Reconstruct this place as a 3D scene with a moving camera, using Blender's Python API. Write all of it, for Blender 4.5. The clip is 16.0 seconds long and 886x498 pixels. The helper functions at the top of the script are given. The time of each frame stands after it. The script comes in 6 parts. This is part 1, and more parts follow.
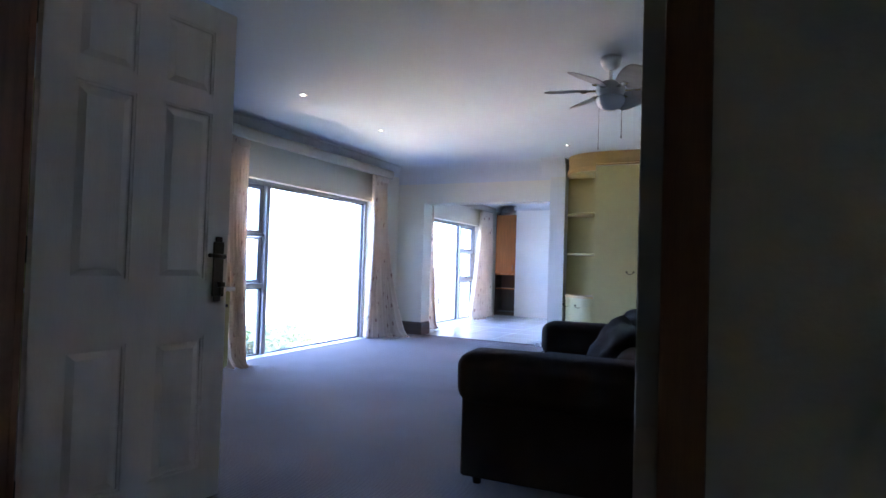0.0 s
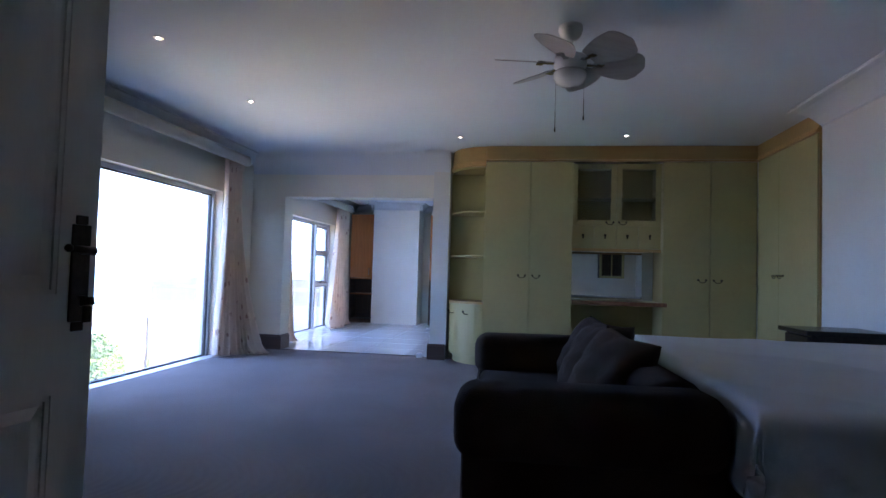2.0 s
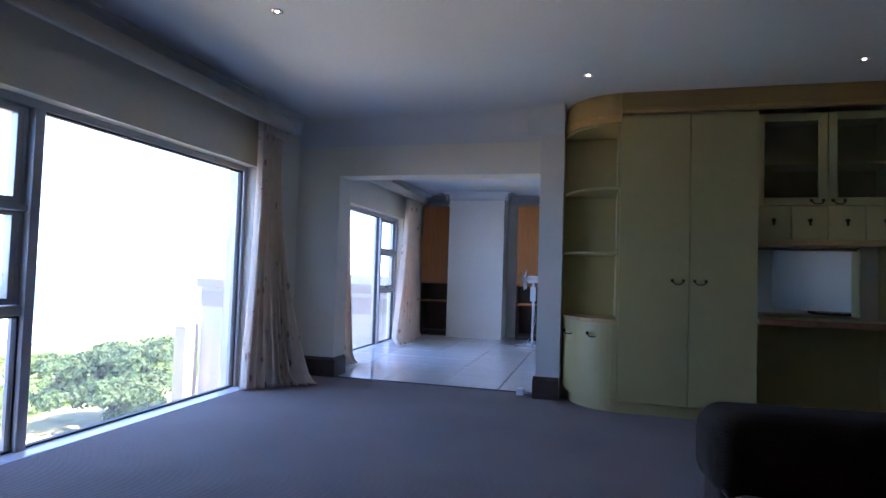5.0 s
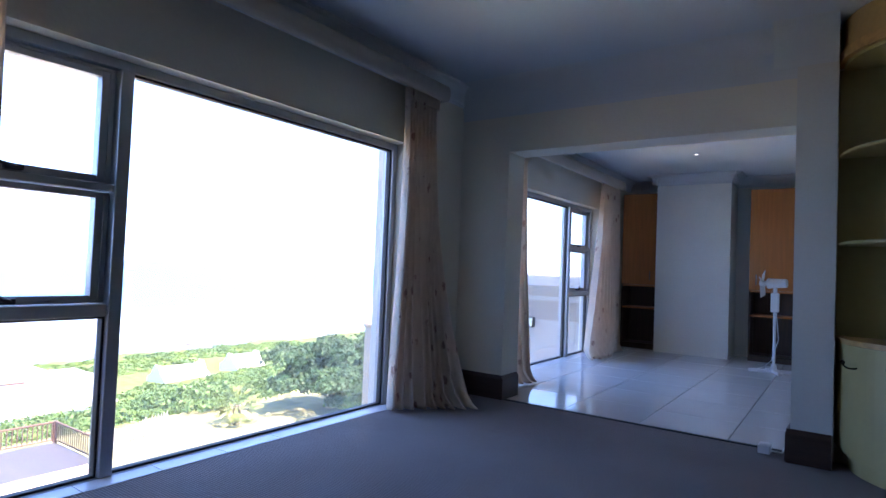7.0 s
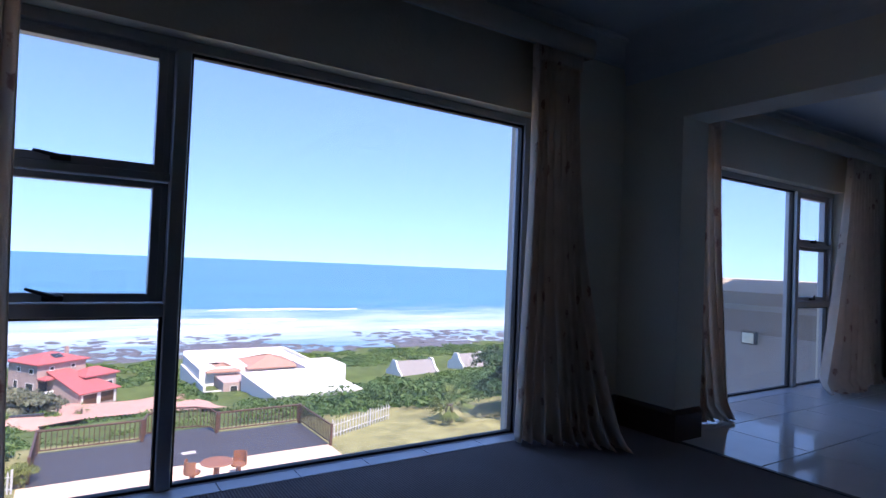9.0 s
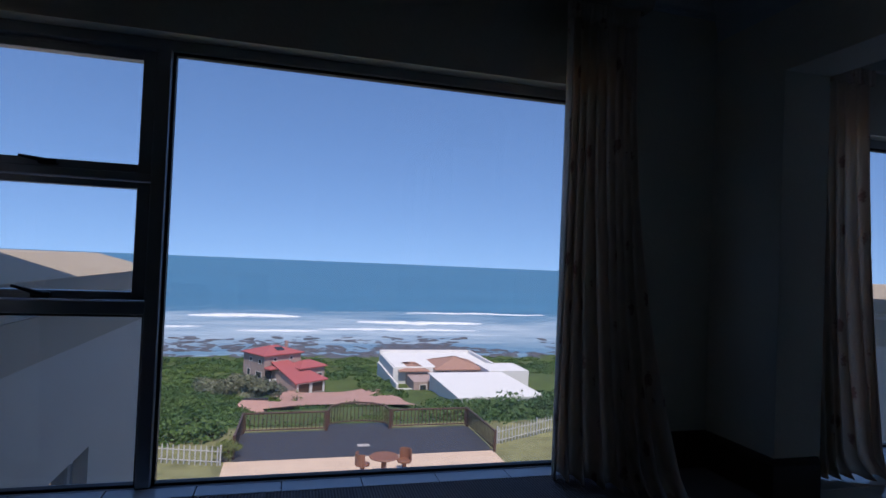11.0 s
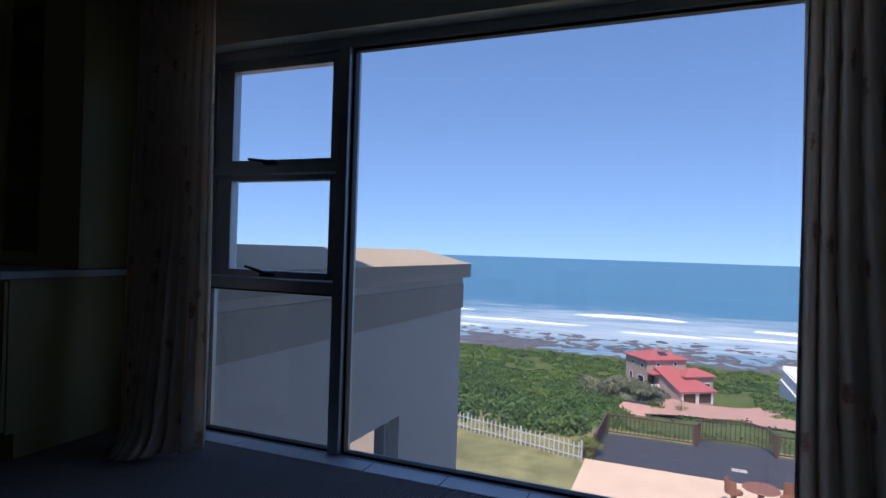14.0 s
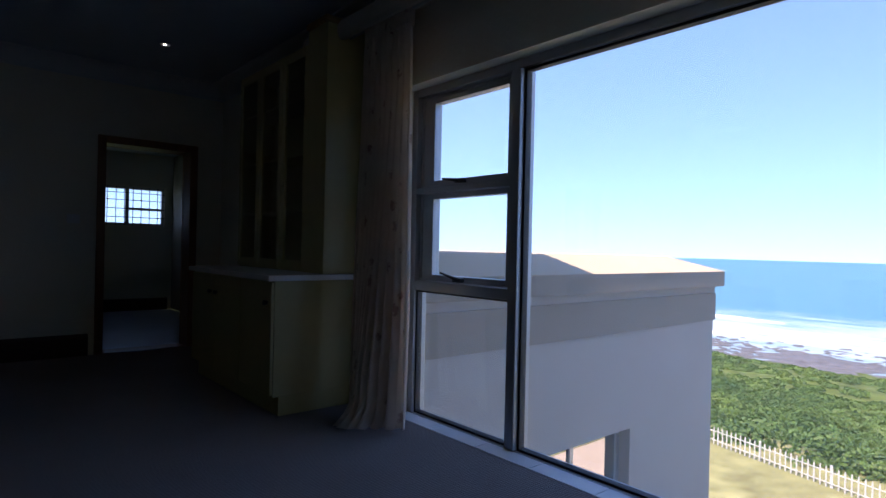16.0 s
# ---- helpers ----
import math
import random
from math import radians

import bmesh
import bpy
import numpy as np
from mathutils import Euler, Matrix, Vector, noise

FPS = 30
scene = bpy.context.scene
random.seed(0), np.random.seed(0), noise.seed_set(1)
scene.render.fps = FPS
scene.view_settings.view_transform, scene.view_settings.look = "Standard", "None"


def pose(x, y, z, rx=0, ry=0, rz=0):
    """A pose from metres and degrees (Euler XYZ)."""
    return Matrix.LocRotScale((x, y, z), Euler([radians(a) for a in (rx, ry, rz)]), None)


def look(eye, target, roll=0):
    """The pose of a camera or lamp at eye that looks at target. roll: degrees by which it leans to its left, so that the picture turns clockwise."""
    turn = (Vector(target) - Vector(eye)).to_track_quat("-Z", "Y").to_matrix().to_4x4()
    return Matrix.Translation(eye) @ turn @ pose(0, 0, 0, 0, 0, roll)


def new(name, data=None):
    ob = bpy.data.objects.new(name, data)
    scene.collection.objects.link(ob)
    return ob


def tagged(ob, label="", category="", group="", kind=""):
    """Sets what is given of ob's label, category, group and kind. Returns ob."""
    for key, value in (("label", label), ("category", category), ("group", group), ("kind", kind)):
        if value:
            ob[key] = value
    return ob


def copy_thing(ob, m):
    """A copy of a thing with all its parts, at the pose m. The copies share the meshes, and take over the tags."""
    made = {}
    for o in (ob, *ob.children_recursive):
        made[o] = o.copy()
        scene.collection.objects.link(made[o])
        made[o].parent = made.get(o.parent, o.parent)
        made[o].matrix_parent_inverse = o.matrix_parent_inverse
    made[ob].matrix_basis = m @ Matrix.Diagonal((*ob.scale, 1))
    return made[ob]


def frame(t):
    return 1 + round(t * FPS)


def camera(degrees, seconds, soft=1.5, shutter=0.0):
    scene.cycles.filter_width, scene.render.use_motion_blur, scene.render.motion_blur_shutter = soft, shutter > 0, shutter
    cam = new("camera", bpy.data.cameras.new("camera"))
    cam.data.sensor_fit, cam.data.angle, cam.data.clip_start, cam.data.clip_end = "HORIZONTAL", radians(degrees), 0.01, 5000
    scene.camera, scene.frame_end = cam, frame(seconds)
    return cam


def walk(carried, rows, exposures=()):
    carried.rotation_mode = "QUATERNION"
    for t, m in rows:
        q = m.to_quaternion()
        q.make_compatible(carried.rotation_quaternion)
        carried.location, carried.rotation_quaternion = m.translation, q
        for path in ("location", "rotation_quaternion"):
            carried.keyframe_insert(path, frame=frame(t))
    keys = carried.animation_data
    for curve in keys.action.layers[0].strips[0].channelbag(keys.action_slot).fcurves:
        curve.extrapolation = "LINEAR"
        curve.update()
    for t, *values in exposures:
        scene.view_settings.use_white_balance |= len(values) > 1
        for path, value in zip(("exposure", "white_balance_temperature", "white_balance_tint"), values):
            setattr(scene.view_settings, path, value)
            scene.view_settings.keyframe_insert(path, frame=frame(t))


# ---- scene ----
cam = camera(75.1, 16.0)
PATH = [
    (0, (4.958, -0.212, 1.154), (4.088, 1.587, 1.204), 1.8),
    (0.5, (4.669, -0.113, 1.129), (4.01, 1.774, 1.195), 1.7),
    (1, (4.405, 0.048, 1.128), (3.907, 1.983, 1.199), 1.7),
    (1.5, (4.202, 0.209, 1.122), (3.814, 2.17, 1.196), 1.7),
    (2, (3.969, 0.419, 1.124), (3.681, 2.397, 1.205), 1.7),
    (2.5, (3.801, 0.693, 1.118), (3.562, 2.677, 1.205), 1.8),
    (3, (3.652, 0.976, 1.135), (3.437, 2.963, 1.222), 1.8),
    (5.5, (3.206, 2.768, 1.106), (2.536, 4.651, 1.187), 1.9),
    (6, (3.149, 3.083, 1.097), (2.302, 4.893, 1.172), 2.0),
    (6.5, (3.079, 3.378, 1.094), (2.068, 5.103, 1.165), 2.2),
    (7, (3.018, 3.66, 1.096), (1.87, 5.296, 1.16), 2.3),
    (7.5, (2.989, 3.926, 1.089), (1.661, 5.42, 1.151), 2.3),
    (8, (2.925, 4.177, 1.093), (1.489, 5.568, 1.15), 2.4),
    (8.5, (2.893, 4.411, 1.1), (1.365, 5.7, 1.153), 2.5),
    (9, (2.926, 4.661, 1.087), (1.252, 5.755, 1.135), 2.4),
    (11.5, (2.943, 5.886, 1.094), (0.97, 6.213, 1.134), 2.5),
    (12, (2.889, 6.071, 1.087), (0.892, 6.163, 1.123), 2.5),
    (12.5, (2.789, 6.239, 1.082), (0.792, 6.136, 1.115), 2.3),
    (13, (2.713, 6.407, 1.08), (0.734, 6.116, 1.106), 2.0),
    (13.5, (2.625, 6.54, 1.056), (0.694, 6.02, 1.077), 2.0),
    (14, (2.5, 6.613, 1.03), (0.645, 5.864, 1.033), 1.8),
    (14.5, (2.391, 6.717, 1.026), (0.645, 5.741, 1.022), 1.6),
    (15, (2.341, 6.843, 1.039), (0.754, 5.625, 1.033), 1.6),
    (15.5, (2.325, 6.996, 1.055), (0.858, 5.637, 1.049), 1.4),
    (16, (2.313, 7.142, 1.062), (1.013, 5.622, 1.058), 1.3),
]

# exposure follows the clip's camera
EXPO = [(0.0, 5.5, 7150, 36), (0.5, 5.1, 7150, 36), (1.0, 4.8, 7100, 36), (3.0, 4.6, 7000, 35), (5.5, 3.95, 7100, 36), (7.0, 3.48, 6950, 34), (7.5, 2.98, 6800, 33), (8.0, 2.65, 6750, 34), (8.5, 1.85, 6500, 36), (9.0, 1.55, 6550, 33),
        (11.5, 0.03, 6450, 24), (12.0, -0.02, 6480, 24), (12.5, 0.08, 6500, 24), (14.0, 0.68, 6700, 25), (15.0, 1.22, 6950, 26), (16.0, 1.75, 7300, 30)]
walk(cam, [(t, look(eye, target, roll)) for t, eye, target, roll in PATH], EXPO)

# ---- world and light ----
SUN = Vector((0.50, 0.02, 0.86)).normalized()
world = bpy.data.worlds.new("world")
scene.world = world
world.use_nodes = True
wn = world.node_tree
sky = wn.nodes.new("ShaderNodeTexSky")
sky.sky_type, sky.sun_disc = "NISHITA", False
sky.sun_elevation = math.asin(SUN.z)
sky.sun_rotation = math.atan2(SUN.x, SUN.y)
sky.air_density, sky.dust_density, sky.ozone_density = 1.0, 0.3, 5.0
gen = wn.nodes.new("ShaderNodeTexCoord")
lift = wn.nodes.new("ShaderNodeVectorMath")
lift.operation = "ADD"
lift.inputs[1].default_value = (0, 0, 0.19)     # thins the haze at the horizon
wn.links.new(gen.outputs["Generated"], lift.inputs[0])
unit = wn.nodes.new("ShaderNodeVectorMath")
unit.operation = "NORMALIZE"
wn.links.new(lift.outputs[0], unit.inputs[0])
wn.links.new(unit.outputs[0], sky.inputs[0])
deep = wn.nodes.new("ShaderNodeHueSaturation")
deep.inputs["Saturation"].default_value = 1.10
wn.links.new(sky.outputs[0], deep.inputs["Color"])
wn.links.new(deep.outputs[0], wn.nodes["Background"].inputs[0])
wn.nodes["Background"].inputs[1].default_value = 0.145
sun_data = bpy.data.lights.new("sun", "SUN")
sun_data.energy, sun_data.angle, sun_data.color = 3.9, radians(0.5), (1.0, 0.93, 0.82)
sun = new("sun", sun_data)
sun.matrix_world = look(SUN * 30, (0, 0, 0))


# ---- materials ----
def mat(name, base, rough=0.6, metal=0.0, var=0.12, scale=6.0, bump=0.1, bscale=60.0, spec=0.5, stretch=(1, 1, 1), piece=0.0, sheen=0.0):
    m = bpy.data.materials.new(name)
    m.use_nodes = True
    n, l = m.node_tree.nodes, m.node_tree.links
    b = n["Principled BSDF"]
    tc = n.new("ShaderNodeTexCoord")
    mp = n.new("ShaderNodeMapping")
    mp.inputs["Scale"].default_value = stretch
    l.new(tc.outputs["Object"], mp.inputs[0])
    a = n.new("ShaderNodeTexNoise")
    a.inputs["Scale"].default_value, a.inputs["Detail"].default_value = scale, 5
    l.new(mp.outputs[0], a.inputs[0])
    f = n.new("ShaderNodeTexNoise")
    f.inputs["Scale"].default_value, f.inputs["Detail"].default_value = bscale, 3
    l.new(mp.outputs[0], f.inputs[0])
    mix = n.new("ShaderNodeMath")
    mix.operation = "MULTIPLY_ADD"
    mix.inputs[1].default_value = 0.5
    l.new(f.outputs[0], mix.inputs[0])
    l.new(a.outputs[0], mix.inputs[2])
    r = n.new("ShaderNodeMapRange")
    r.inputs[1].default_value, r.inputs[2].default_value = 0.45, 1.05
    r.inputs[3].default_value, r.inputs[4].default_value = 1 - var, 1 + var
    l.new(mix.outputs[0], r.inputs[0])
    val = r.outputs[0]
    if piece:
        oi = n.new("ShaderNodeObjectInfo")
        pr = n.new("ShaderNodeMapRange")
        pr.inputs[3].default_value, pr.inputs[4].default_value = 1 - piece, 1 + piece
        l.new(oi.outputs["Random"], pr.inputs[0])
        mu = n.new("ShaderNodeMath")
        mu.operation = "MULTIPLY"
        l.new(val, mu.inputs[0])
        l.new(pr.outputs[0], mu.inputs[1])
        val = mu.outputs[0]
    c = n.new("ShaderNodeVectorMath")
    c.operation = "SCALE"
    c.inputs[0].default_value = base
    l.new(val, c.inputs["Scale"])
    l.new(c.outputs[0], b.inputs["Base Color"])
    b.inputs["Roughness"].default_value = rough
    b.inputs["Metallic"].default_value = metal
    b.inputs["Specular IOR Level"].default_value = spec
    b.inputs["Sheen Weight"].default_value = sheen
    if bump:
        bp = n.new("ShaderNodeBump")
        bp.inputs["Strength"].default_value, bp.inputs["Distance"].default_value = bump, 0.01
        l.new(f.outputs[0], bp.inputs["Height"])
        l.new(bp.outputs[0], b.inputs["Normal"])
    return m


def glow(name, colour, strength):
    m = bpy.data.materials.new(name)
    m.use_nodes = True
    b = m.node_tree.nodes["Principled BSDF"]
    b.inputs["Base Color"].default_value = (*colour, 1)
    b.inputs["Emission Color"].default_value = (*colour, 1)
    b.inputs["Emission Strength"].default_value = strength
    return m


def glass(name, tint=(0.97, 0.99, 0.98), gloss=0.6, veil=0.0):
    m = bpy.data.materials.new(name)
    m.use_nodes = True
    n, l = m.node_tree.nodes, m.node_tree.links
    n.remove(n["Principled BSDF"])
    t, g, x, fr = n.new("ShaderNodeBsdfTransparent"), n.new("ShaderNodeBsdfGlossy"), n.new("ShaderNodeMixShader"), n.new("ShaderNodeLayerWeight")
    t.inputs[0].default_value = (*tint, 1)
    g.inputs["Roughness"].default_value = 0.02
    fr.inputs[0].default_value = 0.5
    pw = n.new("ShaderNodeMath")
    pw.operation = "POWER"
    pw.inputs[1].default_value = 4.0
    l.new(fr.outputs["Facing"], pw.inputs[0])
    k = n.new("ShaderNodeMath")
    k.operation = "MULTIPLY_ADD"
    k.inputs[1].default_value, k.inputs[2].default_value = gloss, 0.03
    l.new(pw.outputs[0], k.inputs[0])
    l.new(k.outputs[0], x.inputs[0])
    l.new(t.outputs[0], x.inputs[1])
    l.new(g.outputs[0], x.inputs[2])
    last = x
    if veil:
        # added translucent share scatters daylight to imitate hazy glare over the outdoor view
        tr, fx, nz, tc, r = n.new("ShaderNodeBsdfTranslucent"), n.new("ShaderNodeMixShader"), n.new("ShaderNodeTexNoise"), n.new("ShaderNodeTexCoord"), n.new("ShaderNodeMapRange")
        tr.inputs[0].default_value = (0.96, 0.92, 0.86, 1)
        nz.inputs["Scale"].default_value, nz.inputs["Detail"].default_value = 1.4, 4
        l.new(tc.outputs["Object"], nz.inputs[0])
        r.inputs[3].default_value, r.inputs[4].default_value = veil * 0.6, veil * 1.4
        l.new(nz.outputs[0], r.inputs[0])
        l.new(r.outputs[0], fx.inputs[0])
        l.new(x.outputs[0], fx.inputs[1])
        l.new(tr.outputs[0], fx.inputs[2])
        last = fx
    l.new(last.outputs[0], n["Material Output"].inputs[0])
    return m


def wood(name, base, rough=0.4, axis="Z", dark=0.55, piece=0.0):
    st = {"Z": (14, 14, 1), "X": (1, 14, 14), "Y": (14, 1, 14)}[axis]
    return mat(name, base, rough, var=dark * 0.5, scale=2.5, bump=0.08, bscale=30, stretch=st, piece=piece)


def cloth_print(name, base, spot):
    """Cream cloth with scattered small sprigs."""
    m = mat(name, base, 0.85, var=0.08, scale=9, bump=0.15, bscale=400, spec=0.2)
    n, l = m.node_tree.nodes, m.node_tree.links
    b = n["Principled BSDF"]
    src = b.inputs["Base Color"].links[0].from_socket
    tc = n.new("ShaderNodeTexCoord")
    mp = n.new("ShaderNodeMapping")
    mp.inputs["Scale"].default_value = (1, 1, 0.6)
    l.new(tc.outputs["Object"], mp.inputs[0])
    vo = n.new("ShaderNodeTexVoronoi")
    vo.inputs["Scale"].default_value = 9.0
    l.new(mp.outputs[0], vo.inputs[0])
    nz = n.new("ShaderNodeTexNoise")
    nz.inputs["Scale"].default_value = 60
    l.new(tc.outputs["Object"], nz.inputs[0])
    ad = n.new("ShaderNodeMath")
    ad.operation = "MULTIPLY_ADD"
    ad.inputs[1].default_value = 0.35
    l.new(nz.outputs[0], ad.inputs[0])
    l.new(vo.outputs["Distance"], ad.inputs[2])
    rp = n.new("ShaderNodeMapRange")
    rp.inputs[1].default_value, rp.inputs[2].default_value = 0.30, 0.40
    rp.inputs[3].default_value, rp.inputs[4].default_value = 0.75, 0.0
    l.new(ad.outputs[0], rp.inputs[0])
    mx = n.new("ShaderNodeMix")
    mx.data_type = "RGBA"
    l.new(rp.outputs[0], mx.inputs[0])
    l.new(src, mx.inputs[6])
    mx.inputs[7].default_value = (*spot, 1)
    l.new(mx.outputs[2], b.inputs["Base Color"])
    # thin cloth lets some daylight through
    tr = n.new("ShaderNodeBsdfTranslucent")
    l.new(mx.outputs[2], tr.inputs[0])
    ms = n.new("ShaderNodeMixShader")
    ms.inputs[0].default_value = 0.5
    l.new(b.outputs[0], ms.inputs[1])
    l.new(tr.outputs[0], ms.inputs[2])
    l.new(ms.outputs[0], n["Material Output"].inputs[0])
    return m


def ribbed(name, base, per_metre):
    """Loop-pile carpet with fine ribs and worn patches."""
    m = mat(name, base, 0.95, var=0.16, scale=1.3, bump=0.0, bscale=160, spec=0.1, sheen=0.1)
    n, l = m.node_tree.nodes, m.node_tree.links
    b = n["Principled BSDF"]
    tc = n.new("ShaderNodeTexCoord")
    w = n.new("ShaderNodeTexWave")
    w.bands_direction = "Y"
    w.inputs["Scale"].default_value = per_metre / 3.18
    w.inputs["Distortion"].default_value, w.inputs["Detail"].default_value, w.inputs["Detail Scale"].default_value = 0.6, 2, 30
    l.new(tc.outputs["Object"], w.inputs[0])
    src = b.inputs["Base Color"].links[0].from_socket
    r = n.new("ShaderNodeMapRange")
    r.inputs[3].default_value, r.inputs[4].default_value = 0.62, 1.18
    l.new(w.outputs["Fac"], r.inputs[0])
    c = n.new("ShaderNodeVectorMath")
    c.operation = "SCALE"
    l.new(src, c.inputs[0])
    l.new(r.outputs[0], c.inputs["Scale"])
    l.new(c.outputs[0], b.inputs["Base Color"])
    bp = n.new("ShaderNodeBump")
    bp.inputs["Strength"].default_value, bp.inputs["Distance"].default_value = 0.6, 0.01
    l.new(w.outputs["Fac"], bp.inputs["Height"])
    l.new(bp.outputs[0], b.inputs["Normal"])
    return m


M_WALL = mat("wall_paint", (0.72, 0.68, 0.58), 0.75, var=0.05, scale=1.6, bump=0.25, bscale=45)
M_WALL2 = mat("pale_wall_paint", (0.62, 0.61, 0.57), 0.7, var=0.05, scale=1.6, bump=0.2, bscale=45)
M_WALL3 = mat("far_room_paint", (0.80, 0.79, 0.74), 0.7, var=0.05, scale=1.6, bump=0.2, bscale=45)
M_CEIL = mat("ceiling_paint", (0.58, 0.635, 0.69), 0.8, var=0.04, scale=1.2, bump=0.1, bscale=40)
M_CORNICE = mat("cornice_plaster", (0.60, 0.63, 0.65), 0.6, var=0.04, scale=3, bump=0.05)
M_CARPET = ribbed("ribbed_carpet", (0.275, 0.226, 0.218), 70)
M_SKIRT = wood("dark_skirting_wood", (0.055, 0.030, 0.022), 0.35, "X")
M_FRAMEWOOD = wood("door_frame_wood", (0.24, 0.095, 0.045), 0.4, "Z")
M_DOOR = mat("door_white_paint", (0.80, 0.725, 0.65), 0.45, var=0.04, scale=4, bump=0.12, bscale=25, stretch=(6, 6, 1))
M_CREAM = mat("cream_lacquer", (0.42, 0.35, 0.155), 0.42, var=0.06, scale=3, bump=0.04, bscale=20)
M_OAK = wood("honey_oak_trim", (0.46, 0.27, 0.10), 0.4, "X")
M_OAKZ = wood("honey_oak_upright", (0.46, 0.27, 0.10), 0.4, "Z")
M_ORANGE = wood("orange_beech_veneer", (0.52, 0.175, 0.045), 0.38, "Z", 0.3)
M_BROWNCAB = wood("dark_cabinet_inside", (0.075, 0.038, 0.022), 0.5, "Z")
M_ALU = mat("grey_aluminium", (0.42, 0.435, 0.46), 0.38, metal=0.55, var=0.06, scale=4, bump=0.03)
M_GASKET = mat("black_gasket", (0.02, 0.02, 0.022), 0.6, var=0.1, bump=0)
M_GLASS = glass("window_glass", veil=0.036)
M_CABGLASS = glass("cabinet_glass", (0.93, 0.95, 0.94), 0.5)
M_SILL = mat("white_sill_tile", (0.70, 0.72, 0.75), 0.25, var=0.05, scale=5, bump=0.02)
M_TILE = mat("white_floor_tile", (0.78, 0.785, 0.79), 0.07, var=0.05, scale=2.2, bump=0.015, bscale=8, piece=0.03)
M_GROUT = mat("dark_grout", (0.18, 0.17, 0.165), 0.9, var=0.15, scale=9, bump=0.1)
M_CURTAIN = cloth_print("printed_curtain_cloth", (0.86, 0.76, 0.67), (0.42, 0.22, 0.18))
M_PELMET = mat("taupe_pelmet", (0.42, 0.37, 0.31), 0.5, var=0.08, scale=4, bump=0.05, stretch=(4, 1, 4))
M_SOFA = mat("dark_brown_chenille", (0.042, 0.029, 0.022), 0.95, var=0.25, scale=5, bump=0.5, bscale=220, spec=0.1, sheen=0.02)
M_CUSHION = mat("charcoal_cushion_cloth", (0.056, 0.041, 0.034), 0.95, var=0.25, scale=7, bump=0.5, bscale=260, spec=0.1, sheen=0.02)
M_SHEET = mat("white_bed_sheet", (0.56, 0.58, 0.63), 0.8, var=0.04, scale=4, bump=0.1, bscale=120, spec=0.2)
M_BEDBASE = mat("brown_bed_base_cloth", (0.10, 0.08, 0.075), 0.9, var=0.15, scale=5, bump=0.3, bscale=150, spec=0.2)
M_DARKWOOD = wood("black_stained_wood", (0.025, 0.019, 0.017), 0.22, "Y")
M_BRASS = mat("aged_bronze", (0.055, 0.042, 0.030), 0.4, metal=0.8, var=0.2, scale=30, bump=0.05)
M_FANW = mat("white_fan_enamel", (0.62, 0.64, 0.66), 0.35, var=0.05, scale=5, bump=0.02)
M_BLADE = mat("grey_fan_blade", (0.33, 0.33, 0.34), 0.45, var=0.1, scale=4, bump=0.03, stretch=(1, 8, 1))
M_OPAL = mat("opal_glass_bowl", (0.78, 0.79, 0.80), 0.2, var=0.02, bump=0)
M_CHROME = mat("satin_chrome", (0.55, 0.55, 0.56), 0.22, metal=1.0, var=0.05, bump=0)
M_LAMP = glow("downlight_lens", (1.0, 0.97, 0.92), 5.0)
M_FRIEZE = wood("aged_yellow_frieze", (0.40, 0.25, 0.09), 0.45, "X", 0.2)
M_PLASTIC = mat("white_plastic", (0.70, 0.71, 0.73), 0.35, var=0.04, bump=0.02)
M_MIRROR = mat("mirror_silver", (0.70, 0.74, 0.72), 0.01, metal=1.0, var=0.01, bump=0)
M_BLACK = mat("black_iron", (0.02, 0.02, 0.02), 0.5, var=0.2, bump=0.05)


# ---- mesh helpers ----
def box(bm, x0, x1, y0, y1, z0, z1, bevel=0.0, seg=2):
    res = bmesh.ops.create_cube(bm, size=1.0)["verts"]
    for v in res:
        v.co = Vector(((x0 + x1) / 2 + v.co.x * (x1 - x0), (y0 + y1) / 2 + v.co.y * (y1 - y0), (z0 + z1) / 2 + v.co.z * (z1 - z0)))
    if bevel:
        edges = list({e for v in res for e in v.link_edges})
        bmesh.ops.bevel(bm, geom=edges, offset=bevel, segments=seg, affect="EDGES", profile=0.5)
    return res


def boxes(*dims, bevel=0.0):
    bm = bmesh.new()
    for d in dims:
        box(bm, *d, bevel=bevel)
    return bm


def tube(bm, p, q, r, r2=None, n=12, caps=True):
    p, q = Vector(p), Vector(q)
    m = Matrix.Translation((p + q) / 2) @ (q - p).to_track_quat("Z", "Y").to_matrix().to_4x4()
    return bmesh.ops.create_cone(bm, cap_ends=caps, segments=n, radius1=r, radius2=r if r2 is None else r2, depth=(q - p).length, matrix=m)["verts"]


def lathe(bm, profile, cx, cy, n=24):
    """Turns (radius, height) pairs about the upright axis at cx, cy."""
    rings = []
    for r, z in profile:
        rings.append([bm.verts.new((cx + r * math.cos(2 * math.pi * i / n), cy + r * math.sin(2 * math.pi * i / n), z)) for i in range(n)])
    for a, b in zip(rings, rings[1:]):
        for i in range(n):
            bm.faces.new((a[i], a[(i + 1) % n], b[(i + 1) % n], b[i]))
    for ring in (rings[0], rings[-1]):
        bm.faces.new(ring)
    bmesh.ops.recalc_face_normals(bm, faces=bm.faces)


